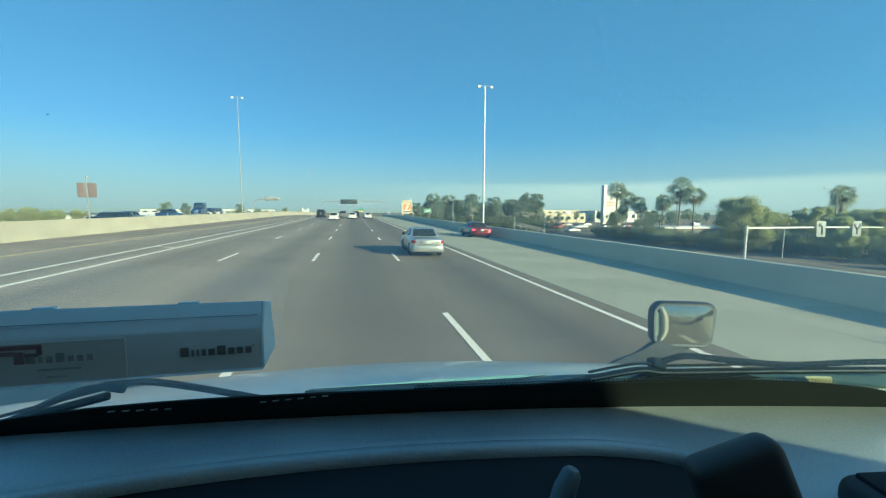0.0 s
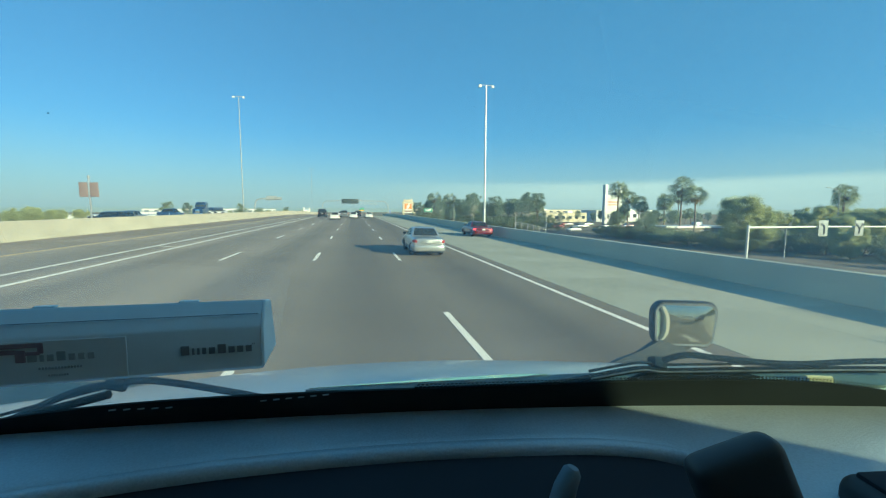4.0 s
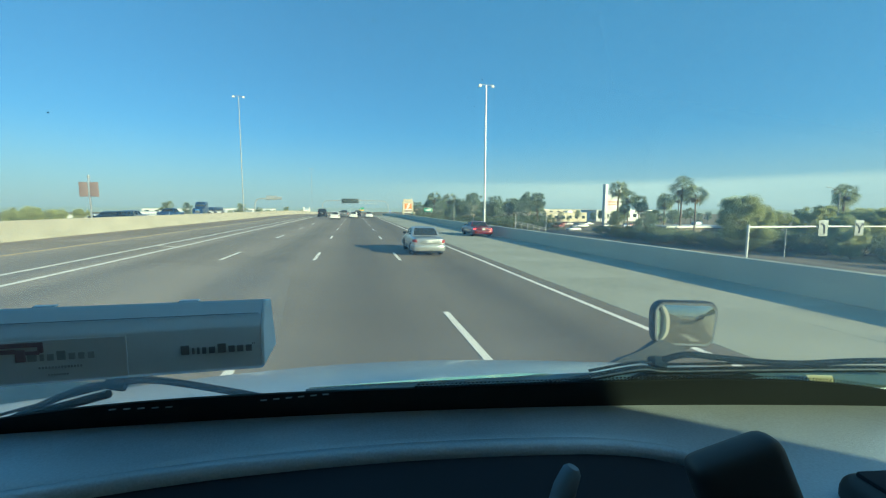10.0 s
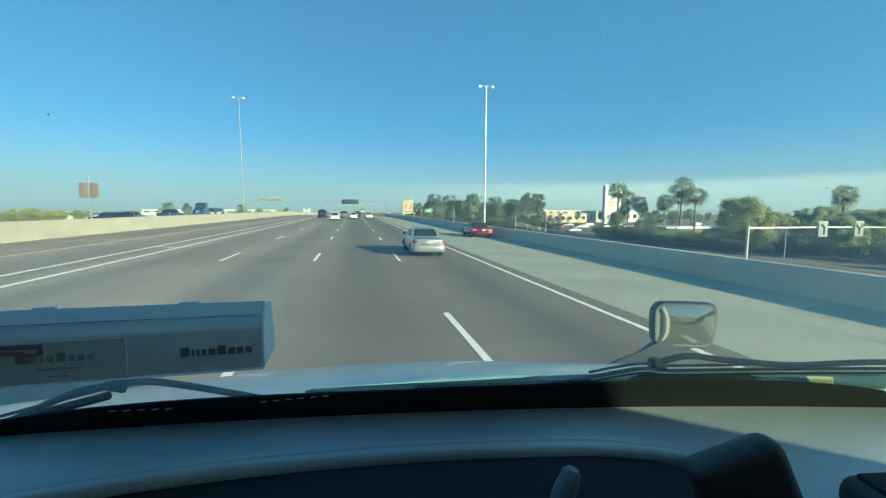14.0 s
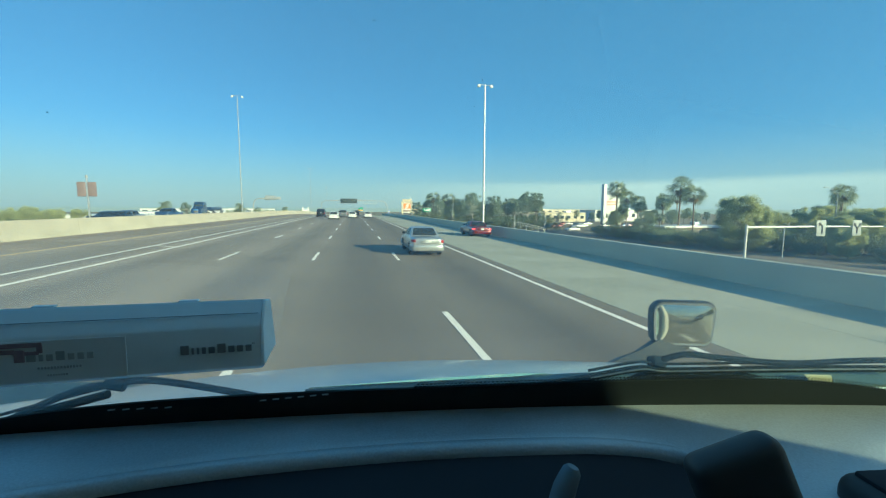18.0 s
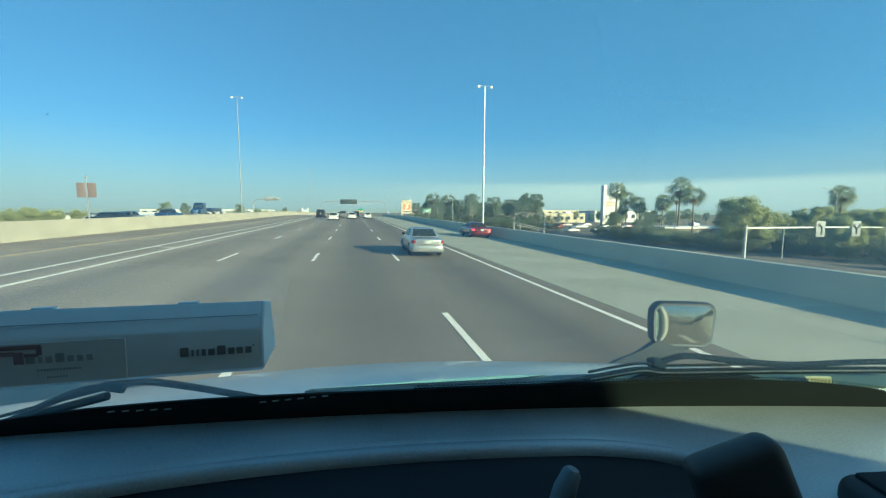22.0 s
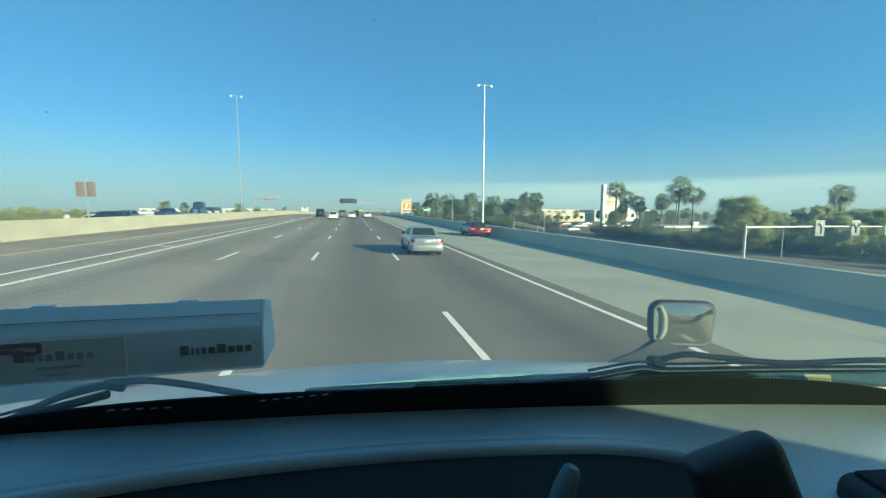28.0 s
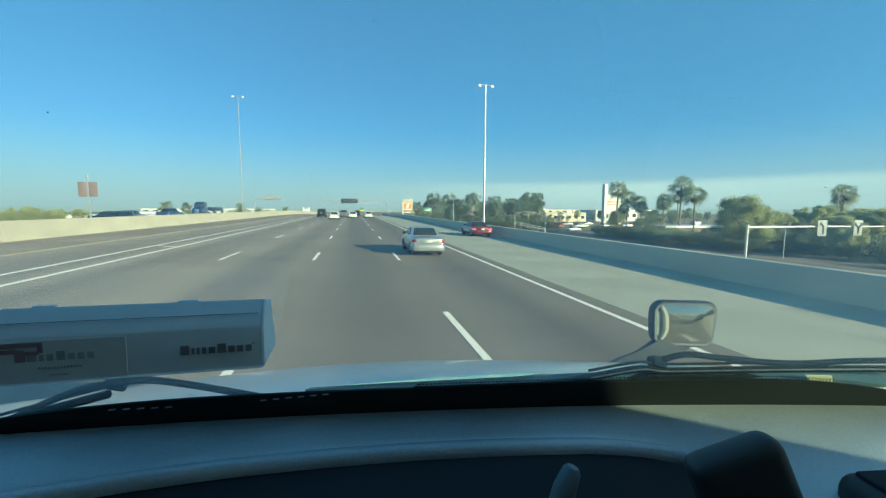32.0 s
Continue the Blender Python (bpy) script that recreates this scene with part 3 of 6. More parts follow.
def outside(x, z):
    """A point 3 cm outside the windscreen's plane."""
    return Vector((x, base_y(x) - GLASS_RAKE * (z - SILL) + 0.026, z + 0.015))


rings = []
for k in range(41):
    x = -0.050 + 0.72 * k / 40
    f = 0.01 + 0.99 * ease((x + 0.05) / 0.14)
    top = outside(x, cowl_line(x))
    low = top + Vector((0, -0.021, -0.0095)) * f
    rings.append([top, low, low + Vector((0, 0, -0.003)), top + Vector((0, 0, -0.003))])
part("cowl_strip", loft(rings), COWL_GREY, lorry, "grey-green cowl strip below the bonnet's edge")
# pale green strip stands in for a glint along the bonnet's rear edge
rings = []
for k in range(33):
    f = k / 32
    x = -0.046 + 0.264 * f
    w = 0.0006 + 0.0125 * ease(f / 0.75) * (1 - ease((f - 0.86) / 0.14))
    c = outside(x, cowl_line(x)) + Vector((0, 0.001, 0.0008))
    rings.append([c + Vector((0, -0.5 * w, 0.085 * w)), c + Vector((0, 0.5 * w, -0.085 * w)), c + Vector((0, 0.5 * w, -0.085 * w - 0.001)), c + Vector((0, -0.5 * w, 0.085 * w - 0.001))])
part("cowl_glint", loft(rings), COWL_GLINT, lorry, "pale green strip painted as a glint along the cowl")
# pale yellow patch added in place of reflected sun on the cowl
GLINT_PATCH = material("pale_yellow_glint", (0.80, 0.76, 0.50), 0.5, spread=0.1, size=60)
part("cowl_glint_patch", plate([glass(x, z, 0.008) for x, z in ((0.4964, -0.1780), (0.5267, -0.1785), (0.5351, -0.1872), (0.5083, -0.1866))], 0.002), GLINT_PATCH, lorry, "small pale patch painted as a sun glint at the foot of the windscreen")
windscreen = part("windscreen", sheet(XL, XR, 40, SILL, 0.52, 16, 0.0, 0.006), PANE, lorry, "clear windscreen with specks of dirt")
windscreen.visible_shadow = False
def band_top(x):
    """The band's upper edge: nearly level, drooping towards both corners."""
    x = min(0.64, max(-0.34, x))
    return -0.1779 + 0.0036 * x + 0.010 * x * x + 0.302 * x ** 3 - 0.639 * x ** 4


bm = sheet(XL, XR, 90, SILL - 0.004, SILL + 0.036, 2, -0.003, 0.002)
for v in bm.verts:
    f = (v.co.z - SILL + 0.004) / 0.040
    t = min(1.0, max(0.0, f))
    z = SILL - 0.004 + t * (band_top(v.co.x) - SILL + 0.004)
    v.co.y -= GLASS_RAKE * (z - v.co.z)
    v.co.z = z
part("glass_band", bm, FRIT, windscreen, "black ceramic band along the windscreen's foot")
SIGN_PALE = material("dull_pale_print", (0.30, 0.36, 0.38), 0.6, spread=0.1)
# saw-edged dots on the band's upper edge
teeth = bmesh.new()
for row, (rise_, size) in enumerate(((0.0014, 0.0021), (0.0046, 0.0016))):
    for i in range(150):
        x = 0.062 + 0.0042 * (i + 0.5 * row)
        if x > 0.66:
            break
        c = glass(x, band_top(x) + rise_, -0.002)
        vs = [teeth.verts.new(c + Vector((size * math.cos(a), 0.5 * size * -math.sin(a), 0.866 * size * math.sin(a)))) for a in (k * math.pi / 3 for k in range(6))]
        teeth.faces.new(vs)
dots = part("band_dots", teeth, FRIT, windscreen)
dots["kind"] = "stuff"
for x0, z0, n, dz in ((-0.215, -0.1867, 5, -0.0002), (-0.086, -0.1845, 6, 0.0009)):
    for k in range(n):
        xx = x0 + 0.0115 * k
        part("band_slot", plate([glass(xx + a, z0 + dz * k + b, -0.004) for a, b in ((0, 0), (0.0058, 0.0005), (0.0058, 0.0015), (0, 0.0010))], 0.0008), SIGN_PALE, windscreen)
# specks of dirt on the glass
SPECK = material("dirt_speck", (0.14, 0.19, 0.26), 0.8, spread=0.1)
for x, z, r in ((0.010, 0.099, 5), (0.076, 0.076, 5), (0.074, 0.062, 4), (0.211, 0.073, 4.5), (0.049, 0.036, 4.5), (0.115, 0.051, 4), (0.097, 0.095, 4), (0.242, 0.075, 4), (-0.17, 0.045, 5), (-0.058, 0.071, 3.5)):
    bm = bmesh.new()
    bmesh.ops.create_icosphere(bm, subdivisions=1, radius=r * 0.00009)
    part("speck", bm, SPECK, windscreen, m=Matrix.Translation(glass(x, z, 0.007)) @ Matrix.Diagonal((1.2, 0.6, 1.0, 1.0)))

# dashboard: a padded top that rounds over into the dark instrument hollow
def lip_y(x):
    y = 0.3540 - (0.28 if x > -0.07 else 0.43) * (x + 0.07) ** 2
    y -= 1.5 * max(0.0, x - 0.20) ** 2
    return y + (-0.06 - y) * ease((x - 0.29) / 0.15)


def dash_z(x, y):
    return SILL + 0.001 - 0.005 * math.sin(max(0, base_y(x) - y) * 9)


rings = []
for k in range(221):
    x = XL + 0.01 + (XR + 0.02 - XL) * k / 220
    yb, yl = base_y(x) + 0.012, lip_y(x)
    row = [(x, yb + (yl - yb) * j / 10, dash_z(x, yb + (yl - yb) * j / 10)) for j in range(11)]
    zl = row[-1][2]
    row += [(x, yl - 0.0010, zl - 0.0006), (x, yl - 0.0030, zl + 0.0006), (x, yl - 0.0070, zl + 0.0021), (x, yl - 0.0105, zl + 0.0026)]
    row += [(x, yl - 0.0105 - 0.0075 * math.sin(a), zl + 0.0026 - 0.0075 * (1 - math.cos(a))) for a in (0.3, 0.6, 0.9, 1.2, 1.45, 1.57)]
    rings.append([*row, (x, yl - 0.0178, -0.226), (x, yl + 0.004, -0.26), (x, yb, -0.26)])
STALK = material("blue_grey_plastic", (0.17, 0.20, 0.225), 0.6, spread=0.08, size=20)
dashboard = part("dashboard", loft(rings), DASH, lorry, "grained dashboard pad, its dark vinyl lifted to pale blue-grey for glare")
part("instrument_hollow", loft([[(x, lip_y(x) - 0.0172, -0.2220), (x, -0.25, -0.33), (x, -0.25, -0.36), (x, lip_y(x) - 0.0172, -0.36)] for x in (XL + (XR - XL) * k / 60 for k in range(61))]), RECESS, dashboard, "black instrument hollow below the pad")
part("stalk", tube([(0.148, 0.262, -0.262), (0.161, 0.263, -0.2115), (0.166, 0.263, -0.1985), (0.167, 0.263, -0.1955)], [0.0100, 0.0088, 0.0072, 0.0045], 14), STALK, dashboard, "pale grey stalk in the instrument hollow")

# running gear under the cab
part("chassis", box(0.9, 4.0, 0.35, (-0.10, -0.5, -1.5), 0.04), TRIM_BLACK, lorry)
for sx in (-1, 1):
    bm = bmesh.new()
    bmesh.ops.create_cone(bm, cap_ends=True, segments=32, radius1=0.52, radius2=0.52, depth=0.32)
    bmesh.ops.rotate(bm, verts=bm.verts[:], cent=(0, 0, 0), matrix=Matrix.Rotation(math.pi / 2, 3, "Y"))
    part("front_wheel", bm, TYRE, lorry, "black front tyre", pose(-0.10 + sx * 0.95, 0.75, -EYE + 0.52))
part("front_axle", tube([(-1.05, 0.75, -EYE + 0.52), (0.85, 0.75, -EYE + 0.52)], 0.07, 10), TRIM_BLACK, lorry)
# cab shell round the camera
part("roof", box(2.36, 2.15, 0.06, (-0.10, -1.075, 0.56), 0.02), BOUNCE_TRIM, lorry, "unseen cab roof with a pale lining that bounces light")
part("back_wall", box(2.36, 0.05, 1.9, (-0.10, -2.1, -0.35), 0.01), BOUNCE_TRIM, lorry)
part("cab_floor", box(2.36, 2.2, 0.05, (-0.10, -1.0, -1.3), 0.01), TRIM_BLACK, lorry)
# unseen left lining and glass are darkened to dim the dashboard's left end
for x, lining in ((1.05, BOUNCE_TRIM), (-1.25, LEFT_DIM_TRIM)):
    door = part("door", box(0.05, 2.45, 1.1, (x, -0.90, -0.74), 0.015), lining, lorry, "unseen cab door below its window, lining set to steer light")
    # unseen blocker; its slant sets the sun patch's edge on the dashboard
    part("sun_shaping_pillar", loft([[(x + o, -2.11, -0.20), (x + o, -0.203, -0.20), (x + o, -0.825, 0.455), (x + o, -0.825, 0.59), (x + o, -2.11, 0.59)] for o in (-0.025, 0.025)]), lining, door, "unseen rear pillar of the cab window, raked to shape the sun patch", smooth=False)
    pane = part("door_window", box(0.006, 1.14, 0.66, (x, -0.26, 0.13)), TINTED if x > 0 else LEFT_DIM_GLASS, door, "tinted door window")
    part("window_header", box(0.046, 1.14, 0.09, (x, -0.26, 0.50), 0.01), lining, door)
    part("screen_pillar", tube([(x - 0.02 * (1 if x > 0 else -1), base_y(XR) + 0.03, SILL - 0.05), (x, -0.12, 0.55)], 0.028, 12), lining, lorry, "sloping windscreen pillar")

# bonnet mirror on its bracket
def rounded(w, h, r, y, n=6):
    """A rounded rectangle in the plane at y."""
    pts = []
    for cx, cz, a0 in ((w / 2 - r, h / 2 - r, 0), (-w / 2 + r, h / 2 - r, 90), (-w / 2 + r, -h / 2 + r, 180), (w / 2 - r, -h / 2 + r, 270)):
        pts += [(cx + r * math.cos(radians(a0 + 90 * k / n)), y, cz + r * math.sin(radians(a0 + 90 * k / n))) for k in range(n + 1)]
    return [(x - 0.12 * (0.086 - z) * max(0, x) / 0.118, yy, z) for x, yy, z in pts]


MIRROR_RIM = material("worn_dark_rim", (0.16, 0.17, 0.165), 0.4, 0.5, spread=0.3, size=40, fine=200)
mirror = part("hood_mirror", loft([rounded(0.15, 0.10, 0.04, 0.070), rounded(0.20, 0.145, 0.05, 0.055), rounded(0.232, 0.170, 0.045, 0.010), rounded(0.236, 0.172, 0.042, -0.020), rounded(0.226, 0.162, 0.038, -0.030)]), TRIM_BLACK, lorry, "black bonnet mirror with a bright glass",
              Matrix.Translation((1.215, 1.25, -0.398)) @ pose(0, 0, 0, -4.0, -1.5, -19))
part("bezel", loft([rounded(0.222, 0.158, 0.037, -0.028), rounded(0.220, 0.156, 0.036, -0.034), rounded(0.205, 0.141, 0.030, -0.033)]), MIRROR_RIM, mirror, "dull worn rim")
part("mirror_glass", loft([rounded(0.206, 0.142, 0.030, -0.0330), rounded(0.17, 0.112, 0.026, -0.0352), rounded(0.12, 0.075, 0.02, -0.0368), rounded(0.06, 0.036, 0.012, -0.0376)]), MIRROR, mirror, "convex mirror glass")
BRACKET = material("dark_grey_casting", (0.032, 0.036, 0.035), 0.65, spread=0.15, size=10)
bracket = loft([[(0.66, 1.06, -0.56), (0.86, 1.05, -0.57), (0.86, 1.10, -0.60), (0.66, 1.11, -0.58)],
                [(0.762, 1.09, -0.499), (0.950, 1.08, -0.513), (0.945, 1.13, -0.535), (0.775, 1.14, -0.520)],
                [(0.815, 1.12, -0.490), (0.992, 1.11, -0.505), (0.985, 1.16, -0.525), (0.830, 1.17, -0.510)],
                [(0.895, 1.15, -0.479), (1.067, 1.14, -0.500), (1.060, 1.19, -0.520), (0.905, 1.20, -0.500)],
                [(0.993, 1.19, -0.474), (1.150, 1.18, -0.496), (1.140, 1.22, -0.512), (1.000, 1.23, -0.494)],
                [(1.086, 1.23, -0.464), (1.238, 1.22, -0.482), (1.230, 1.26, -0.490), (1.092, 1.27, -0.474)],
                [(1.150, 1.25, -0.450), (1.245, 1.25, -0.455), (1.245, 1.28, -0.455), (1.150, 1.275, -0.450)]])
part("mirror_bracket", bracket, BRACKET, lorry, "dark grey tapered bracket of the bonnet mirror")


# wipers resting on the foot of the glass
BLADE_STEEL = material("blade_steel", (0.22, 0.24, 0.23), 0.35, 0.8, spread=0.6, size=60, fine=200)


def wiper(arm_pts, blade_pts, clip, label, drop=0.0):
    arm_pts, blade_pts, clip = [(x, z - drop) for x, z in arm_pts], [(x, z - drop) for x, z in blade_pts], (clip[0], clip[1] - drop)
    w = part("wiper", tube(arc([glass(x, z, 0.016) for x, z in arm_pts]), 0.0034, 10), RUBBER, lorry, label)
    part("blade", tube(arc([glass(x, z, 0.010) for x, z in blade_pts]), 0.0040, 8), RUBBER, w, "rubber wiper blade")
    part("blade_carrier", tube(arc([glass(x, z + 0.0055, 0.014) for x, z in blade_pts[1:]]), 0.0016, 8), RUBBER, w)
    if drop < 0.01:
        part("blade_spring", tube(arc([glass(x, z + 0.0035, 0.006) for x, z in blade_pts[1:]]), 0.0009, 6), BLADE_STEEL, w, "thin bright steel strip of the blade")
    part("clip", box(0.017, 0.012, 0.012, bevel=0.003), RUBBER, w, m=Matrix.Translation(glass(*clip, 0.016)) @ pose(0, 0, 0, -30, 15, 0))
    return w


wiper([(-0.335, -0.214), (-0.305, -0.200), (-0.272, -0.183), (-0.241, -0.170), (-0.214, -0.166), (-0.192, -0.163), (-0.166, -0.168), (-0.117, -0.184), (-0.06, -0.204)],
      [(-0.42, -0.214), (-0.33, -0.205), (-0.27, -0.187), (-0.22, -0.172)], (-0.214, -0.166), "black windscreen wiper with a bent arm", 0.011)
wiper([(0.324, -0.160), (0.351, -0.150), (0.404, -0.156), (0.477, -0.162), (0.552, -0.157), (0.64, -0.154)],
      [(0.18, -0.192), (0.25, -0.176), (0.30, -0.164), (0.333, -0.167), (0.428, -0.165), (0.561, -0.162), (0.63, -0.163)], (0.324, -0.161), "black windscreen wiper across the band", 0.006)

# dark bars stand for the wiper linkage and the shadows round it
part("linkage_and_shade", tube(arc([(0.30, 0.385, -0.196), (0.36, 0.378, -0.187), (0.42, 0.368, -0.186), (0.48, 0.357, -0.190), (0.515, 0.35, -0.198)]), 0.0075, 10), RUBBER, lorry, "dark bar for wiper linkage and shade below the right arm")
part("linkage_and_shade", tube(arc([(0.16, 0.40, -0.208), (0.24, 0.392, -0.200), (0.31, 0.384, -0.190), (0.335, 0.38, -0.176)]), 0.006, 10), RUBBER, lorry)

# toll transponder stuck to the glass
transponder = thing("transponder", CAB @ pose(-0.1685, 0.303, -0.096, 0, -1.0, 0.8), "grey plastic toll transponder box stuck to the windscreen", "transponder")
L, H = 0.206, 0.0472
prof = [(-0.002, -H / 2), (0.0, -H / 2 + 0.001), (0.0, H * 0.12), (0.0015, H * 0.17), (0.012, H / 2 - 0.001), (0.0135, H / 2), (0.032, H / 2 - 0.004), (0.050, -H / 2)]
part("case", loft([[(x, a, b) for a, b in prof] for x in (-L / 2 - 0.13, -L / 2 - 0.129, L / 2 - 0.001, L / 2)]), GREY_BOX, transponder, "grey plastic case")
part("case_end", loft([[(L / 2 + o, 0.015 + (a - 0.015) * s, b * s) for a, b in prof] for o, s in ((0.0003, 1.0), (0.0015, 0.985), (0.0021, 0.95))]), BOX_LABEL, transponder, "pale end cap")
for x in (-0.036, 0.052):
    part("mounting_tab", box(0.013, 0.004, 0.0012, (x, 0.018, H / 2 - 0.0002), 0.0004, 1), GREY_BOX, transponder)
part("label_sheet", box(0.118, 0.0006, 0.028, (-0.040, -0.0002, -0.0090), 0.0002, 1), BOX_LABEL, transponder, "pale printed label")


def bars(run, x, z, height, mat, gap=0.28, y=-0.0008):
    """Unlettered print: a row of short plain bars of given widths."""
    for w in run:
        part("print_bar", box(w * height, 0.0005, height * (0.72 if w < 0.8 else 1.0), (x + w * height / 2, y, z - (height * 0.14 if w < 0.8 else 0)), 0.0003, 1), mat, transponder)
        x += (w + gap) * height


bars((0.8, 0.25, 0.25, 0.4, 0.62, 0.82, 0.62, 0.62, 0.62), 0.0515, -0.0075, 0.0066, PRINT_GREY, 0.24)
bars((0.3, 0.3), 0.0975, -0.0050, 0.0018, PRINT_GREY, 0.3)
bars((0.82, 0.4, 0.62, 0.82, 0.62, 0.62, 0.62), -0.0365, -0.0056, 0.0062, PRINT_FAINT, 0.24)
bars((0.6,) * 14, -0.031, -0.0130, 0.0022, PRINT_FAINT, 0.2)
bars((0.6,) * 8, -0.026, -0.0180, 0.0018, PRINT_FAINT, 0.2)
for sx, sz, x, z in ((0.027, 0.0030, -0.041, 0.0024), (0.020, 0.0028, -0.052, -0.0016), (0.0055, 0.0080, -0.0400, -0.0046), (0.0032, 0.0055, -0.0290, -0.0004), (0.008, 0.0024, -0.0335, -0.0030)):
    part("logo_bar", box(sx, 0.0005, sz, (x, -0.0010, z), 0.0004, 1), LOGO_RED, transponder, "maroon logo shape")
part("case_seam", box(L - 0.004, 0.0006, 0.0005, (0, 0.0052, H * 0.325)), PRINT_FAINT, transponder)

# dark gadget on a stalk above the dashboard, and another beside it
gadget = thing("dash_gadget", CAB @ pose(0.254, 0.2, -0.1775, -5, -23, -12.6), "black rounded gadget on a short stem above the dashboard", "phone holder")
part("gadget_body", box(0.061, 0.026, 0.058, bevel=0.0125, seg=6), TRIM_BLACK, gadget)
part("gadget_face", box(0.044, 0.005, 0.016, (0.003, -0.0105, -0.018), 0.002), RECESS, gadget)
part("gadget_stem", tube([(0, 0.006, -0.025), (0.012, 0.03, -0.052)], 0.009, 12), TRIM_BLACK, gadget)
knob = thing("dash_knob_box", CAB @ pose(0.407, 0.196, -0.216, 0, -4, -12), "small black box on the dashboard", "gadget")
part("box_body", box(0.075, 0.05, 0.045, bevel=0.018, seg=6), TRIM_BLACK, knob)
part("box_top", box(0.055, 0.03, 0.006, (0, 0, 0.022), 0.0025), RECESS, knob)


# ---- vehicles ----
PLATE = material("number_plate_sheet", (0.45, 0.47, 0.45), 0.5, spread=0.1, size=8)


def wheel(parent, x, y, r, w=0.2):
    bm = bmesh.new()
    prof = [(r * 0.62, -w / 2), (r * 0.93, -w / 2), (r, -w / 2 + 0.03), (r, w / 2 - 0.03), (r * 0.93, w / 2), (r * 0.62, w / 2)]
    n = 24
    rings_ = [[(b, a * math.cos(t), a * math.sin(t)) for a, b in prof] for t in (2 * math.pi * k / n for k in range(n))]
    vs = [[bm.verts.new(p) for p in ring] for ring in rings_]
    for k in range(n):
        a, b = vs[k], vs[(k + 1) % n]
        for j in range(len(prof)):
            bm.faces.new((a[j], a[(j + 1) % len(prof)], b[(j + 1) % len(prof)], b[j]))
    wh = part("wheel", box(w * 0.5, r * 0.3, r * 0.3, bevel=0.02), RIM, parent, m=pose(x, y, r))
    part("tyre", bm, TYRE, wh)
    rim = bmesh.new()
    bmesh.ops.create_cone(rim, cap_ends=True, segments=20, radius1=r * 0.63, radius2=r * 0.56, depth=w * 0.7)
    bmesh.ops.rotate(rim, verts=rim.verts[:], cent=(0, 0, 0), matrix=Matrix.Rotation(math.pi / 2 * (1 if x > 0 else -1), 3, "Y"))
    part("rim", rim, RIM, wh)
    spokes = bmesh.new()
    for k in range(5):
        a = 2 * math.pi * k / 5
        tube([(0, 0.05 * math.cos(a), 0.05 * math.sin(a)), (w * 0.37 * (1 if x > 0 else -1), r * 0.5 * math.cos(a), r * 0.5 * math.sin(a))], 0.03, 6, bm=spokes)
    part("spokes", spokes, RIM, wh)


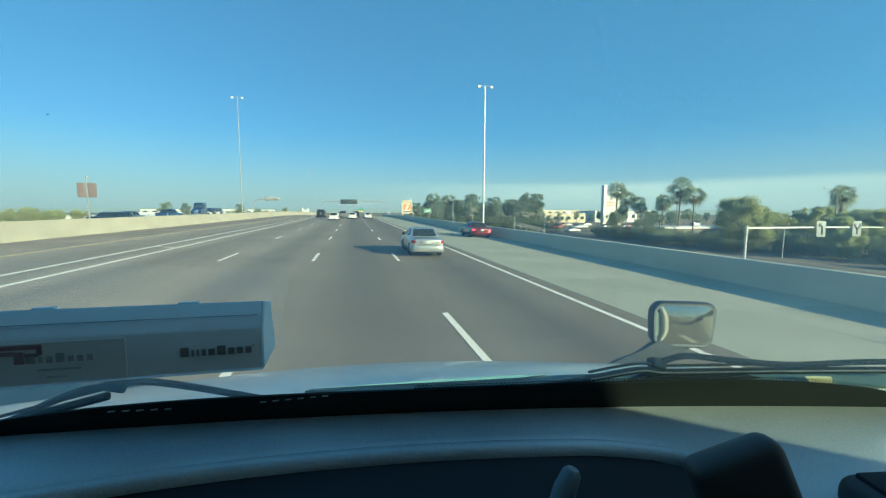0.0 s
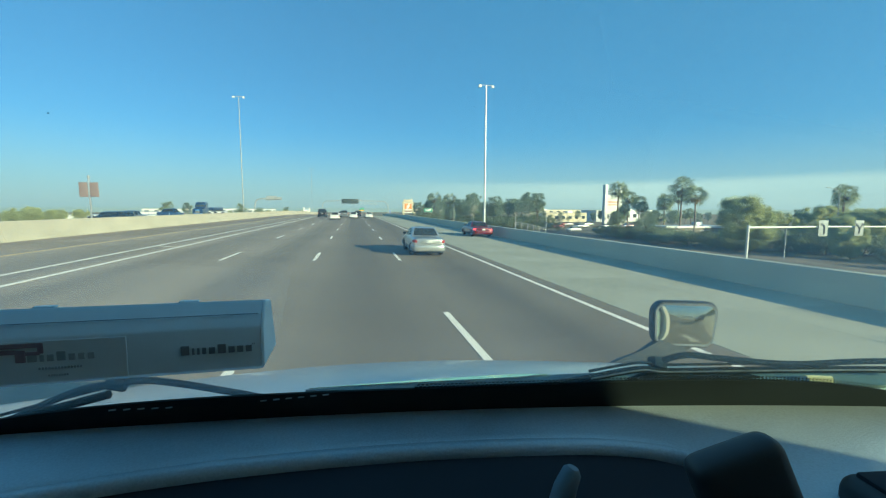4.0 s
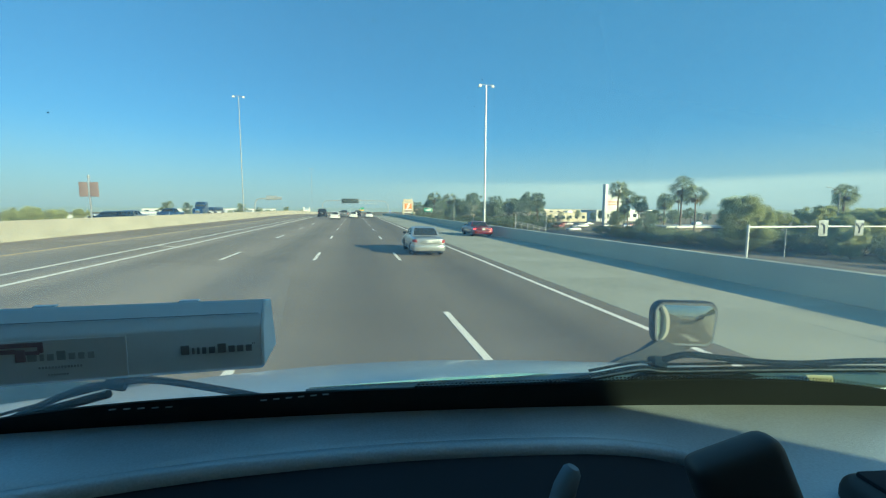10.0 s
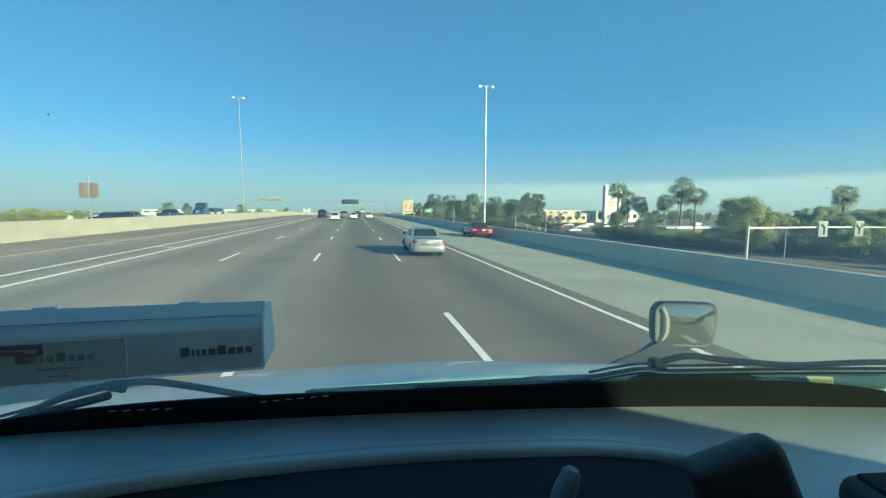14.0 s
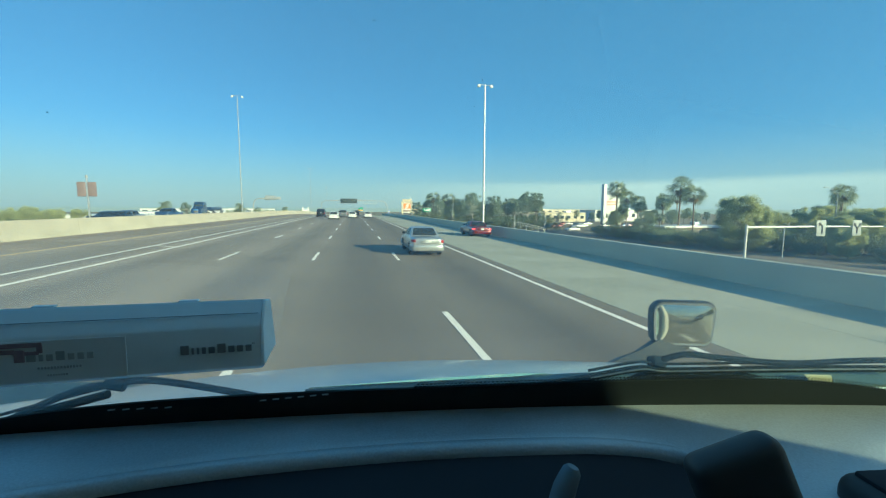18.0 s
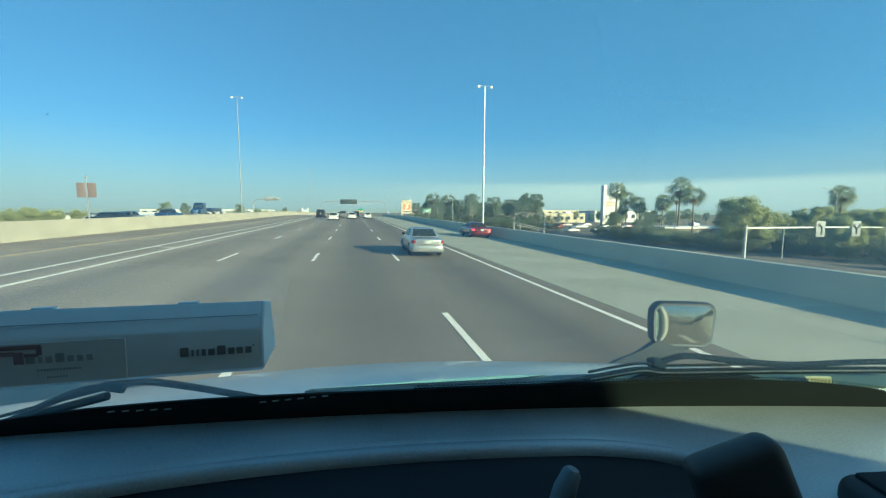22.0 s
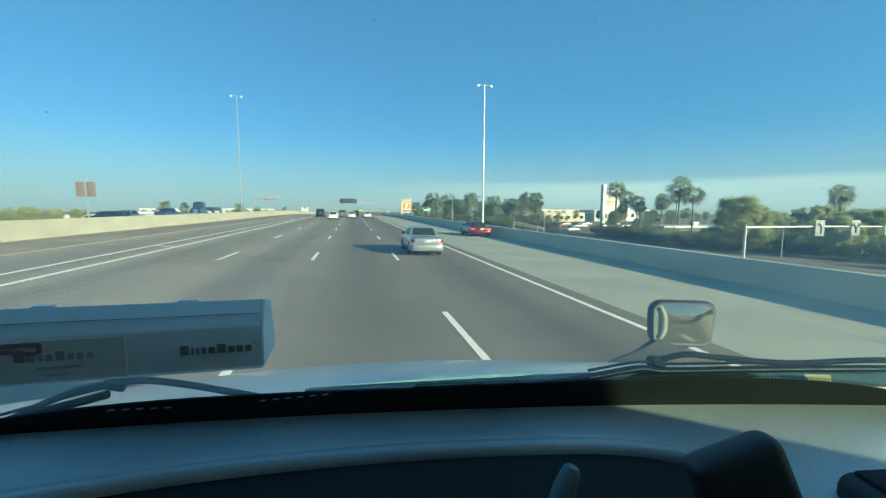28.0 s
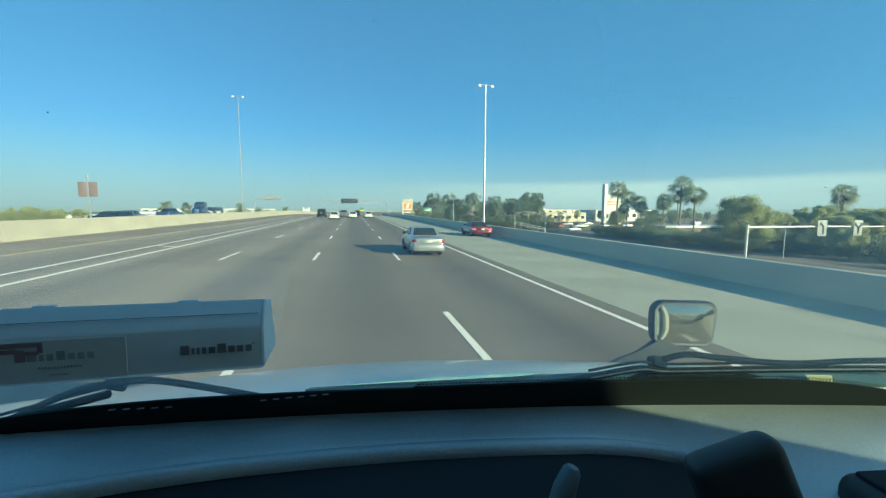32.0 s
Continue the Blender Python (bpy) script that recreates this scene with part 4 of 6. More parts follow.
def car(name, m, colour, label, length=4.5, width=1.74, height=1.42, belt=0.92, tail=0.86, nose=0.68, cabin=(-1.0, 0.95), roof=(-0.55, 0.28), wheels=(-1.35, 1.25), tyre=0.31, category="car", boxy=0.0):
    """A saloon, van or estate. Its rear faces -y; cabin: foot of the rear and front screens from the middle; roof: the roof's ends."""
    c = thing(name, m, label, category, "cars on the freeway")
    hl, hw = length / 2, width / 2

    def half(d):
        """Half width at a distance from either end: rounded corners in plan."""
        return hw * (0.80 + 0.20 * math.sqrt(max(0.0, 1 - (1 - min(1.0, d / 0.42)) ** 2.4)))

    def deck(y):
        top = tail + (belt - tail) * ease((y + hl) / (hl * 0.7)) if y < 0 else belt + (nose + 0.1 - belt) * ease((y - cabin[1] + 0.3) / (hl - cabin[1] + 0.2))
        d = min(y + hl, hl - y)
        return top - (0.05 if y < 0 else 0.17) * max(0.0, 1 - d / 0.16) ** 2

    ends = [0.0, 0.02, 0.06, 0.12, 0.20, 0.32, 0.45]
    ys = [-hl + d for d in ends] + [-hl + 0.45 + (length - 0.9) * k / 16 for k in range(1, 16)] + [hl - d for d in ends[::-1]]
    stations = []
    for y in ys:
        d = min(y + hl, hl - y)
        w, top, low = half(d), deck(y), 0.20 + 0.08 * max(0.0, 1 - d / 0.3)
        ring = [(-w * 0.82, low), (-w * 0.95, low + 0.05), (-w * 0.995, low + 0.16), (-w, 0.50), (-w * 0.995, 0.60), (-w * 0.98, 0.70), (-w * 0.955, top - 0.10), (-w * 0.925, top - 0.045), (-w * 0.86, top - 0.012), (-w * 0.5, top + 0.004), (0, top + 0.010)]
        ring += [(-a, b) for a, b in ring[-2::-1]]
        stations.append([(a, y, b) for a, b in ring])
    part("body", loft(stations), colour, c)

    # greenhouse: hoops that draw in towards a rounded roof
    cw, rw = hw * 0.94, hw * (0.70 + 0.14 * boxy)
    levels = [0.0, 0.15, 0.32, 0.50, 0.68, 0.83, 0.92, 0.975, 1.0]
    inset = [0, 0, 0, 0, 0.004, 0.014, 0.045, 0.12, 0.30]
    hoops = []
    for f, cut_in in zip(levels, inset):
        z = belt - 0.05 + (height - belt + 0.05) * (f if f < 0.9 else 0.9 + (f - 0.9) * 1.0)
        w = cw + (rw - cw) * f ** 1.2 - cut_in
        bow = 0.05 * math.sin(math.pi * f)
        ya, yb = cabin[0] + (roof[0] - cabin[0]) * f - bow + cut_in * 1.2, cabin[1] + (roof[1] - cabin[1]) * f + bow - cut_in * 1.2
        cx = 0.09
        half_ring = [(w * 0.45, ya - 0.045), (w * 0.8, ya - 0.025), (w - cx * 0.4, ya + 0.01), (w - 0.015, ya + cx), (w, ya + cx * 2), (w * 1.015, (ya + yb) / 2), (w, yb - cx * 2), (w - 0.015, yb - cx), (w - cx * 0.4, yb - 0.01), (w * 0.8, yb + 0.03), (w * 0.45, yb + 0.055)]
        hoops.append([(x, y, z) for x, y in half_ring] + [(-x, y, z) for x, y in half_ring[::-1]])
    part("greenhouse", loft(hoops), colour, c)

    def on_shell(idx, f):
        k = max(i for i in range(len(levels) - 1) if levels[i] <= f + 1e-9)
        q = (f - levels[k]) / (levels[k + 1] - levels[k])
        i0 = int(idx)
        a = Vector(hoops[k][i0 % 22]).lerp(Vector(hoops[k][(i0 + 1) % 22]), idx - i0)
        b = Vector(hoops[k + 1][i0 % 22]).lerp(Vector(hoops[k + 1][(i0 + 1) % 22]), idx - i0)
        return a.lerp(b, q)

    def pane(i, j, f0, f1, push, name_, slant=0.0):
        """A curved glass panel laid on the greenhouse between two places along its hoops."""
        bm = bmesh.new()
        rows = [[bm.verts.new(on_shell(i + slant * v + (j - i - slant * v) * u / 6, f0 + (f1 - f0) * v) + Vector(push)) for u in range(7)] for v in (0, 0.33, 0.66, 1)]
        for a, b in zip(rows, rows[1:]):
            for u in range(6):
                bm.faces.new((a[u], a[u + 1], b[u + 1], b[u]))
        bmesh.ops.solidify(bm, geom=bm.faces[:], thickness=0.01)
        return part(name_, bm, GLASS_DARK, c)

    pane(19.8, 23.2, 0.15, 0.86, (0, -0.012, 0.006), "rear_window")
    pane(8.8, 12.2, 0.15, 0.86, (0, 0.012, 0.006), "front_window")
    for sx, spans in ((1, ((3.75, 4.9), (5.08, 7.2))), (-1, ((13.8, 15.92), (16.1, 17.25)))):
        for a, b in spans:
            pane(a, b, 0.17, 0.84, (0.006 * sx, 0, 0), "side_window")

    def wrap(d0, d1, z0, z1, out, mat, name_, label_="", sx=1, steps=7, inner=None, parent=None):
        """A panel that follows the rounded rear corner: from across the tail (inner) round to d1 along the side."""
        path = []
        if inner is not None:
            path = [(inner + (half(0) - inner) * k / 3, 0.0) for k in range(3)]
        path += [(half(d), d) for d in (d0 + (d1 - d0) * (k / steps) ** 1.7 for k in range(steps + 1))]
        rings_ = []
        for x, d in path:
            nx, ny = (0.0, -1.0) if d < 0.01 else ((0.6, -0.8) if d < 0.08 else (1.0, -0.15))
            rings_.append([(sx * (x + nx * o), -hl + d + ny * o, z) for o, z in ((-0.03, z0), (out, z0 + 0.012), (out, z1 - 0.012), (-0.03, z1))])
        return part(name_, loft(rings_), mat, parent or c, label_)

    for sx in (-1, 1):
        lamp = wrap(0, 0.24, tail - 0.235, tail - 0.085, 0.010, TAIL, "tail_lamp", "red tail lamp", sx, inner=hw * 0.755)
        wrap(0, 0.10, tail - 0.262, tail - 0.236, 0.010, TAIL_CLEAR, "reversing_lens", "clear lens", sx, inner=hw * 0.76, parent=lamp)
        part("side_mirror", box(0.17, 0.10, 0.12, (sx * (hw + 0.06), cabin[1] - 0.42, belt + 0.06), 0.035, 3), TRIM_BLACK, c, "black side mirror")
        for y in (-0.50, 0.42):
            part("door_handle", box(0.022, 0.16, 0.028, (sx * (hw - 0.012), y, belt - 0.17), 0.008), colour, c)
        for y in (-0.72, 0.16, 0.98):
            part("door_seam", box(0.006, 0.010, belt - 0.40, (sx * (hw - 0.004), y - 0.02, 0.30 + (belt - 0.40) / 2), 0.002, 1), TRIM_BLACK, c)
        part("side_strip", box(0.018, length * 0.58, 0.035, (sx * (hw + 0.002), -0.02, 0.50), 0.007), CHROME, c, "bright side strip")
        for wy in wheels:
            wheel(c, sx * (hw - 0.09), wy, tyre)
            arch = bmesh.new()
            tube([(sx * (hw - 0.006), wy + (tyre + 0.03) * math.cos(a), tyre + (tyre + 0.03) * math.sin(a)) for a in (math.pi * k / 12 for k in range(13))], 0.020, 8, bm=arch)
            part("wheel_arch", arch, TRIM_BLACK, c)
    # bumpers wrap round the ends
    for name_, front in (("rear_bumper", 1), ("front_bumper", -1)):
        prof = [(-0.03, 0.26), (0.022, 0.28), (0.045, 0.34), (0.048, 0.50), (0.036, 0.545), (0.012, 0.565), (-0.03, 0.565)]
        path = [(-half(d), d) for d in (0.48, 0.34, 0.22, 0.13, 0.07, 0.03, 0.01)] + [(-half(0) * 0.6, 0.0), (0, -0.012), (half(0) * 0.6, 0.0)] + [(half(d), d) for d in (0.01, 0.03, 0.07, 0.13, 0.22, 0.34, 0.48)]
        rings_ = []
        for x, d in path:
            k = min(1.0, d / 0.2)
            nx, ny = (k * (1 if x > 0 else -1), -math.sqrt(max(0.0, 1 - k * k)))
            rings_.append([(x + nx * o, front * (-hl + d + ny * o), z) for o, z in prof])
        part(name_, loft(rings_), colour, c)
    part("plate_recess", box(0.80, 0.02, 0.20, (0, -hl - 0.003, tail - 0.17), 0.02), colour, c)
    part("number_plate", box(0.31, 0.012, 0.15, (0.0, -hl - 0.016, tail - 0.17), 0.012), PLATE, c, "pale number plate with no lettering")
    part("boot_seam", box(hw * 1.30, 0.006, 0.008, (0, -hl - 0.001, tail - 0.285), 0.002, 1), TRIM_BLACK, c)
    part("underbody", box(width * 0.84, length * 0.9, 0.14, (0, 0, 0.24), 0.03), TRIM_BLACK, c)
    return c


silver = car("saloon_car", on_road(3.60, 21.35), SILVER, "silver-beige saloon car in the outer lane with dark rear glass", 4.5, 1.64, 1.38, belt=0.94, tail=0.91, cabin=(-1.15, 0.95), roof=(-0.58, 0.28), boxy=0.25)
coupe = car("coupe_car", on_road(11.25, 36.2, 0), RED_PAINT, "bright red car standing on the concrete shoulder", 4.4, 1.80, 1.36, cabin=(-1.1, 0.85), roof=(-0.5, 0.2))
LIT = material("lit_red_lamp", (0.5, 0.02, 0.03), 0.3, spread=0.05)
LIT.node_tree.nodes["Principled BSDF"].inputs["Emission Color"].default_value = (1.0, 0.05, 0.06, 1)
LIT.node_tree.nodes["Principled BSDF"].inputs["Emission Strength"].default_value = 1.6
for lamp in [o for o in coupe.children if o.name.startswith("tail_lamp")]:
    lamp.data.materials[0] = LIT
    lamp["label"] = "lit red tail lamp"
car("saloon_car", on_road(-3.5, 79.5), WHITE_PAINT, "white saloon car ahead on the freeway", 4.6, 1.80, 1.46)
car("suv_car", on_road(-7.1, 97.5), BLACK_PAINT, "black boxy off-roader ahead on the freeway", 4.7, 1.9, 1.9, belt=1.15, tail=1.1, nose=1.0, cabin=(-2.2, 1.0), roof=(-2.1, 0.5), tyre=0.38, boxy=1.0)
car("saloon_car", on_road(-0.1, 93.5), WHITE_PAINT, "white saloon car ahead on the freeway", 4.6, 1.80, 1.46)
car("saloon_car", on_road(3.6, 101), WHITE_PAINT, "white saloon car ahead on the freeway", 4.6, 1.80, 1.46)
car("suv_car", on_road(-2.3, 104), GREY_PAINT, "dark grey estate car ahead on the freeway", 4.7, 1.85, 1.7, belt=1.05, tail=1.0, nose=0.9, cabin=(-2.15, 1.0), roof=(-2.0, 0.4), tyre=0.36, boxy=0.8)
car("saloon_car", on_road(-3.4, 118), WHITE_PAINT, "white saloon car ahead on the freeway", 4.6, 1.80, 1.46)
car("suv_car", on_road(1.1, 121), BLACK_PAINT, "black estate car ahead on the freeway", 4.7, 1.85, 1.7, belt=1.05, tail=1.0, nose=0.9, cabin=(-2.15, 1.0), roof=(-2.0, 0.4), tyre=0.36, boxy=0.8)
# oncoming side
car("suv_car", on_road(-23, 45.5, 180), BLACK_PAINT, "dark estate car on the oncoming carriageway", 4.9, 1.9, 1.42, belt=0.95, tail=0.92, nose=0.9, cabin=(-2.15, 1.0), roof=(-2.0, 0.4), tyre=0.36, boxy=0.8)
car("pickup_truck", on_road(-27.6, 70, 180), BLUE_PAINT, "dark blue pickup on the oncoming carriageway", 5.4, 1.95, 1.66, belt=1.05, tail=1.0, nose=1.05, cabin=(-0.5, 1.3), roof=(-0.3, 0.7), tyre=0.38, boxy=0.8, category="pickup")
car("saloon_car", on_road(-25.8, 54.5, 180), GREY_PAINT, "grey saloon on the oncoming carriageway", 4.6, 1.8, 1.46)
# traffic behind the cab
car("minivan", on_road(5.6, -24), BLACK_PAINT, "black minivan in the outer lane with red tail lamps", 5.1, 2.0, 1.75, belt=1.08, tail=1.02, nose=0.92, cabin=(-2.3, 1.25), roof=(-2.05, 0.45), wheels=(-1.5, 1.5), tyre=0.34, boxy=0.85, category="minivan")
car("suv_car", on_road(11.0, -62), BLACK_PAINT, "dark off-roader with tinted glass beside the shoulder", 4.7, 1.9, 1.7, belt=1.08, tail=1.02, nose=0.95, cabin=(-2.1, 1.05), roof=(-1.9, 0.4), tyre=0.37, boxy=0.7)


TRAILER_PRINT = material("slate_trailer_print", (0.13, 0.14, 0.17), 0.5, spread=0.1)


def semi(m, cab_colour, label):
    s = thing("semi_trailer_truck", m, label, "truck", "lorries")
    tr = part("trailer", box(2.55, 14.6, 2.8, (0, -3.0, 2.6), 0.04, 2), WHITE, s, "white box trailer with dark print")
    for k in range(24):
        for sx in (-1, 1):
            part("trailer_rib", box(0.02, 0.04, 2.7, (sx * 1.28, -9.9 + 0.6 * k, 2.6)), WHITE, tr)
    part("trailer_frame", box(2.3, 13.6, 0.25, (0, -3.0, 1.1), 0.03), TRIM_BLACK, s)
    for i, w in enumerate((0.5, 0.35, 0.5, 0.2, 0.5, 0.45)):
        for sx in (-1, 1):
            part("print_bar", box(0.02, w * 1.1, 0.85, (sx * 1.30, -0.6 - 0.75 * i, 2.9), 0.005, 1), TRAILER_PRINT, tr)
    cabp = part("cab", loft([[(a, y, z) for a, z in ((-1.15, 0.7), (1.15, 0.7), (1.15, t * 0.93), (0.95, t), (-0.95, t), (-1.15, t * 0.93))] for y, t in ((4.7, 3.9), (6.4, 3.7), (6.9, 3.1), (7.5, 2.1), (9.2, 1.9), (9.4, 1.6))]), cab_colour, s)
    part("windscreen", box(1.9, 0.05, 0.75, (0, 7.28, 2.62), 0.02), GLASS_DARK, cabp, m=None)
    for sx in (-1, 1):
        part("side_window", box(0.04, 0.8, 0.6, (sx * 1.15, 6.4, 2.6), 0.02), GLASS_DARK, cabp)
        part("exhaust_stack", tube([(sx * 1.05, 4.5, 1.0), (sx * 1.05, 4.5, 4.0)], 0.07, 10), CHROME, cabp)
        for y in (-9.0, -7.8, 3.4, 4.6, 8.3):
            wheel(s, sx * 1.0, y, 0.5, 0.3)
    part("grille", box(1.0, 0.08, 0.9, (0, 9.4, 1.2), 0.03), CHROME, cabp)
    part("front_bumper", box(2.4, 0.2, 0.35, (0, 9.4, 0.6), 0.06), CHROME, cabp)
    return s


semi(on_road(-27.0, -6.0, 180), WHITE_PAINT, "white box-trailer lorry on the oncoming carriageway")


def flatbed(m):
    """A dark blue tractor with a low blue load on its flat trailer."""
    s = thing("flatbed_truck", m, "dark blue lorry with a low blue load on a flat trailer", "truck", "lorries")
    cabp = part("cab", loft([[(a, y, z) for a, z in ((-1.15, 0.8), (1.15, 0.8), (1.15, t * 0.93), (0.95, t), (-0.95, t), (-1.15, t * 0.93))] for y, t in ((4.7, 3.5), (6.5, 3.6), (6.9, 3.1), (7.4, 2.1), (8.9, 1.9), (9.1, 1.6))]), BLUE_PAINT, s)
    part("windscreen", box(1.9, 0.05, 0.7, (0, 7.22, 2.62), 0.02), GLASS_DARK, cabp)
    part("grille", box(1.0, 0.08, 0.9, (0, 9.1, 1.25), 0.03), CHROME, cabp)
    part("front_bumper", box(2.4, 0.2, 0.35, (0, 9.1, 0.6), 0.06), CHROME, cabp)
    part("trailer_bed", box(2.5, 13.6, 0.22, (0, -2.6, 1.35), 0.03), TRIM_BLACK, s)
    load = part("load", box(2.2, 9.0, 0.75, (0, -3.6, 1.84), 0.05), BLUE_PAINT, s, "blue sheeted load")
    for k in range(5):
        part("strap", box(2.23, 0.10, 0.77, (0, -7.2 + 1.8 * k, 1.85), 0.01), TRIM_BLACK, load)
    for sx in (-1, 1):
        part("side_window", box(0.04, 0.8, 0.6, (sx * 1.15, 6.4, 2.7), 0.02), GLASS_DARK, cabp)
        part("exhaust_stack", tube([(sx * 1.05, 4.5, 1.0), (sx * 1.05, 4.5, 3.9)], 0.07, 10), CHROME, cabp)
        for y in (-8.4, -7.2, 3.2, 4.4, 8.0):
            wheel(s, sx * 1.0, y, 0.5, 0.3)
    return s


flatbed(on_road(-32.6, 103.0, 180) @ Matrix.Scale(0.84, 4))


# ---- masts, gantries and signs ----
MAST_GREY = material("weathered_grey_steel", (0.30, 0.32, 0.33), 0.6, 0.3, spread=0.08, size=2)


def high_mast(x, y, h, heads, r=0.13, mat=None):
    z = road_z(x, y)
    t = thing("light_mast", pose(x, y, z), "tall slim steel light mast with a ring of floodlights", "street lamp", "light masts")
    part("mast", tube([(0, 0, 0), (0, 0, h * 0.5), (0, 0, h)], [r, r * 0.85, r * 0.6], 14), mat or GALV, t)
    part("base_plate", box(0.6, 0.6, 0.08, (0, 0, 0.04), 0.01), GALV, t)
    part("head_frame", tube([(-0.75, 0, h), (0.75, 0, h)], 0.04, 8), mat or GALV, t)
    for k in range(heads):
        a = -0.75 + 1.5 * k / (heads - 1)
        part("floodlight", box(0.36, 0.34, 0.30, (a, -0.05, h - 0.12), 0.06, 2, 0.7), WHITE, t)
    return t


for k in range(-1, 5):
    high_mast(-17.72, 72.0 + 112 * k, 19.6, 2, 0.085, MAST_GREY)
mast = high_mast(14.9, 44.8, 16.5, 2, 0.125)


def text(parent, words, size, m, mat, name="lettering"):
    cu = bpy.data.curves.new(name, "FONT")
    cu.body, cu.size, cu.extrude, cu.align_x, cu.align_y = words, size, 0.01, "CENTER", "CENTER"
    tmp = new("tmp", cu)
    me = bpy.data.meshes.new_from_object(tmp)
    bpy.data.objects.remove(tmp)
    bpy.data.curves.remove(cu)
    me.materials.append(mat)
    ob = new(name, me)
    ob.parent, ob.matrix_basis = parent, m
    return ob


FACE = pose(0, 0, 0, 90, 0, 0)   # letters that stand upright and face -y


def bow_gantry():
    """A message board on a round steel frame that bows over the whole carriageway."""
    y = 242
    g = thing("sign_gantry", pose(0, y, road_z(0, y)), "round steel gantry with a black message board over the lanes", "gantry")
    a, b, top = -17.7, 19.9, 8.5
    pts = [(a, 0, 0.2), (a, 0, 5.6), (a + 0.5, 0, 7.3), (a + 1.7, 0, 8.3), (a + 3.6, 0, top), (1, 0, top + 0.35), (b - 3.6, 0, top), (b - 1.7, 0, 8.0), (b - 0.5, 0, 7.0), (b, 0, 5.3), (b, 0, -0.6)]
    part("frame", tube(arc(pts, 5), 0.21, 14), STEEL, g)
    part("footing", box(1.1, 1.1, 1.5, (b, 0, -0.2), 0.05), CONCRETE, g)
    part("message_board", box(9.6, 0.9, 2.75, (-2.1, -0.6, 8.45), 0.05), BOARD, g, "black unlit message board")
    part("catwalk", box(24.0, 0.8, 0.10, (2.4, -0.9, 6.9), 0.02), GALV, g, "steel catwalk below the board")
    for k in range(13):
        part("hanger", box(0.12, 0.12, 1.7, (-9.0 + 1.9 * k, -0.9, 7.7), 0.02), GALV, g)
        part("lamp", box(0.35, 0.5, 0.18, (-9.0 + 1.9 * k, -1.4, 6.75), 0.04), TRIM_BLACK, g, "small sign lamp")
    return g


bow_gantry()


def cantilever(x, y, arm, h, flip, name, label):
    """A bowed cantilever sign post, its arm reaching over the lanes."""
    g = thing(name, pose(x, y, road_z(x, y)), label, "sign gantry")
    part("post", tube(arc([(0, 0, -0.5), (0, 0, h * 0.55), (flip * 0.6, 0, h * 0.85), (flip * 2.2, 0, h), (flip * arm * 0.6, 0, h + 0.15), (flip * arm, 0, h + 0.2)], 6), 0.26, 14), STEEL, g)
    part("footing", box(1.0, 1.0, 0.9, (0, 0, 0.0), 0.05), CONCRETE, g)
    return g


ex = cantilever(19.0, 562, 14.3, 8.2, -1, "exit_sign_gantry", "steel arm with a green and yellow exit sign")
part("sign_panel", box(6.4, 0.12, 1.75, (-8.6, -0.5, 9.1), 0.05), GREEN, ex, "green exit panel")
part("sign_number_panel", box(4.7, 0.12, 1.3, (-7.8, -0.5, 10.7), 0.05), GREEN, ex, "green exit number panel")
part("sign_lower_panel", box(6.4, 0.12, 1.35, (-8.6, -0.5, 7.5), 0.05), YELLOW, ex, "yellow exit-only panel")
text(ex, "EXIT 130", 0.85, Matrix.Translation((-7.8, -0.58, 10.7)) @ FACE, WHITE)
text(ex, "Fairway Dr", 1.0, Matrix.Translation((-8.6, -0.58, 9.1)) @ FACE, WHITE)
text(ex, "EX       ONLY", 0.75, Matrix.Translation((-8.6, -0.58, 7.5)) @ FACE, BAR_DARK)
part("arrow", loft([[(-8.6 - 0.4, -0.58, 7.5), (-8.6 + 0.4, -0.58, 7.5), (-8.6, -0.58, 7.05)], [(-8.6 - 0.4, -0.56, 7.5), (-8.6 + 0.4, -0.56, 7.5), (-8.6, -0.56, 7.05)]]), BAR_DARK, ex)
part("warning_diamond", box(1.5, 0.05, 1.5, bevel=0.03), YELLOW, ex, "yellow warning diamond", pose(0, -0.35, 4.0, 0, 45, 0))
back = cantilever(-52.5, 236, 13.5, 8.6, 1, "reverse_sign_gantry", "steel arm with the grey back of a sign for oncoming traffic")
part("sign_back", box(5.4, 0.15, 2.4, (8.5, 0.4, 9.2), 0.04), MAST_GREY, back, "grey sign back")
part("sign_back", box(3.4, 0.15, 1.6, (12.2, 0.4, 9.0), 0.04), MAST_GREY, back, "small grey sign back")


def post_sign(x, y, z, w, h, up, mat, label, rows=2, name="road_sign"):
    s = thing(name, pose(x, y, land_z(x, y) if z is None else z), label, "road sign", "road signs")
    base = 0.0
    for sx in (-1, 1):
        part("post", box(0.10, 0.10, up + h, (sx * w * 0.33, 0.08, (up + h) / 2 + base), 0.01), GALV, s)
    p = part("panel", box(w, 0.05, h, (0, 0, up + h / 2), 0.02), mat, s)
    part("border", box(w + 0.08, 0.03, h + 0.08, (0, 0.02, up + h / 2), 0.01), WHITE, p)
    for k in range(rows):
        part("print_bar", box(w * (0.72 - 0.1 * k), 0.01, h * 0.45 / rows, (0, -0.03, up + h * (0.5 + (0.5 - (k + 0.5) / rows) * 0.7)), 0.004, 1), WHITE, p)
    return s


post_sign(23.4, 128, None, 2.7, 1.15, 1.16 - land_z(23.4, 128), GREEN, "green city limit sign on two steel posts", 2)
post_sign(20.5, 234, None, 0.9, 1.6, 4.0, BLUE, "blue interstate shield sign on a post", 1)
post_sign(22, 302, None, 1.2, 1.2, 3.0, YELLOW, "yellow diamond-style warning sign beside the shoulder", 1)
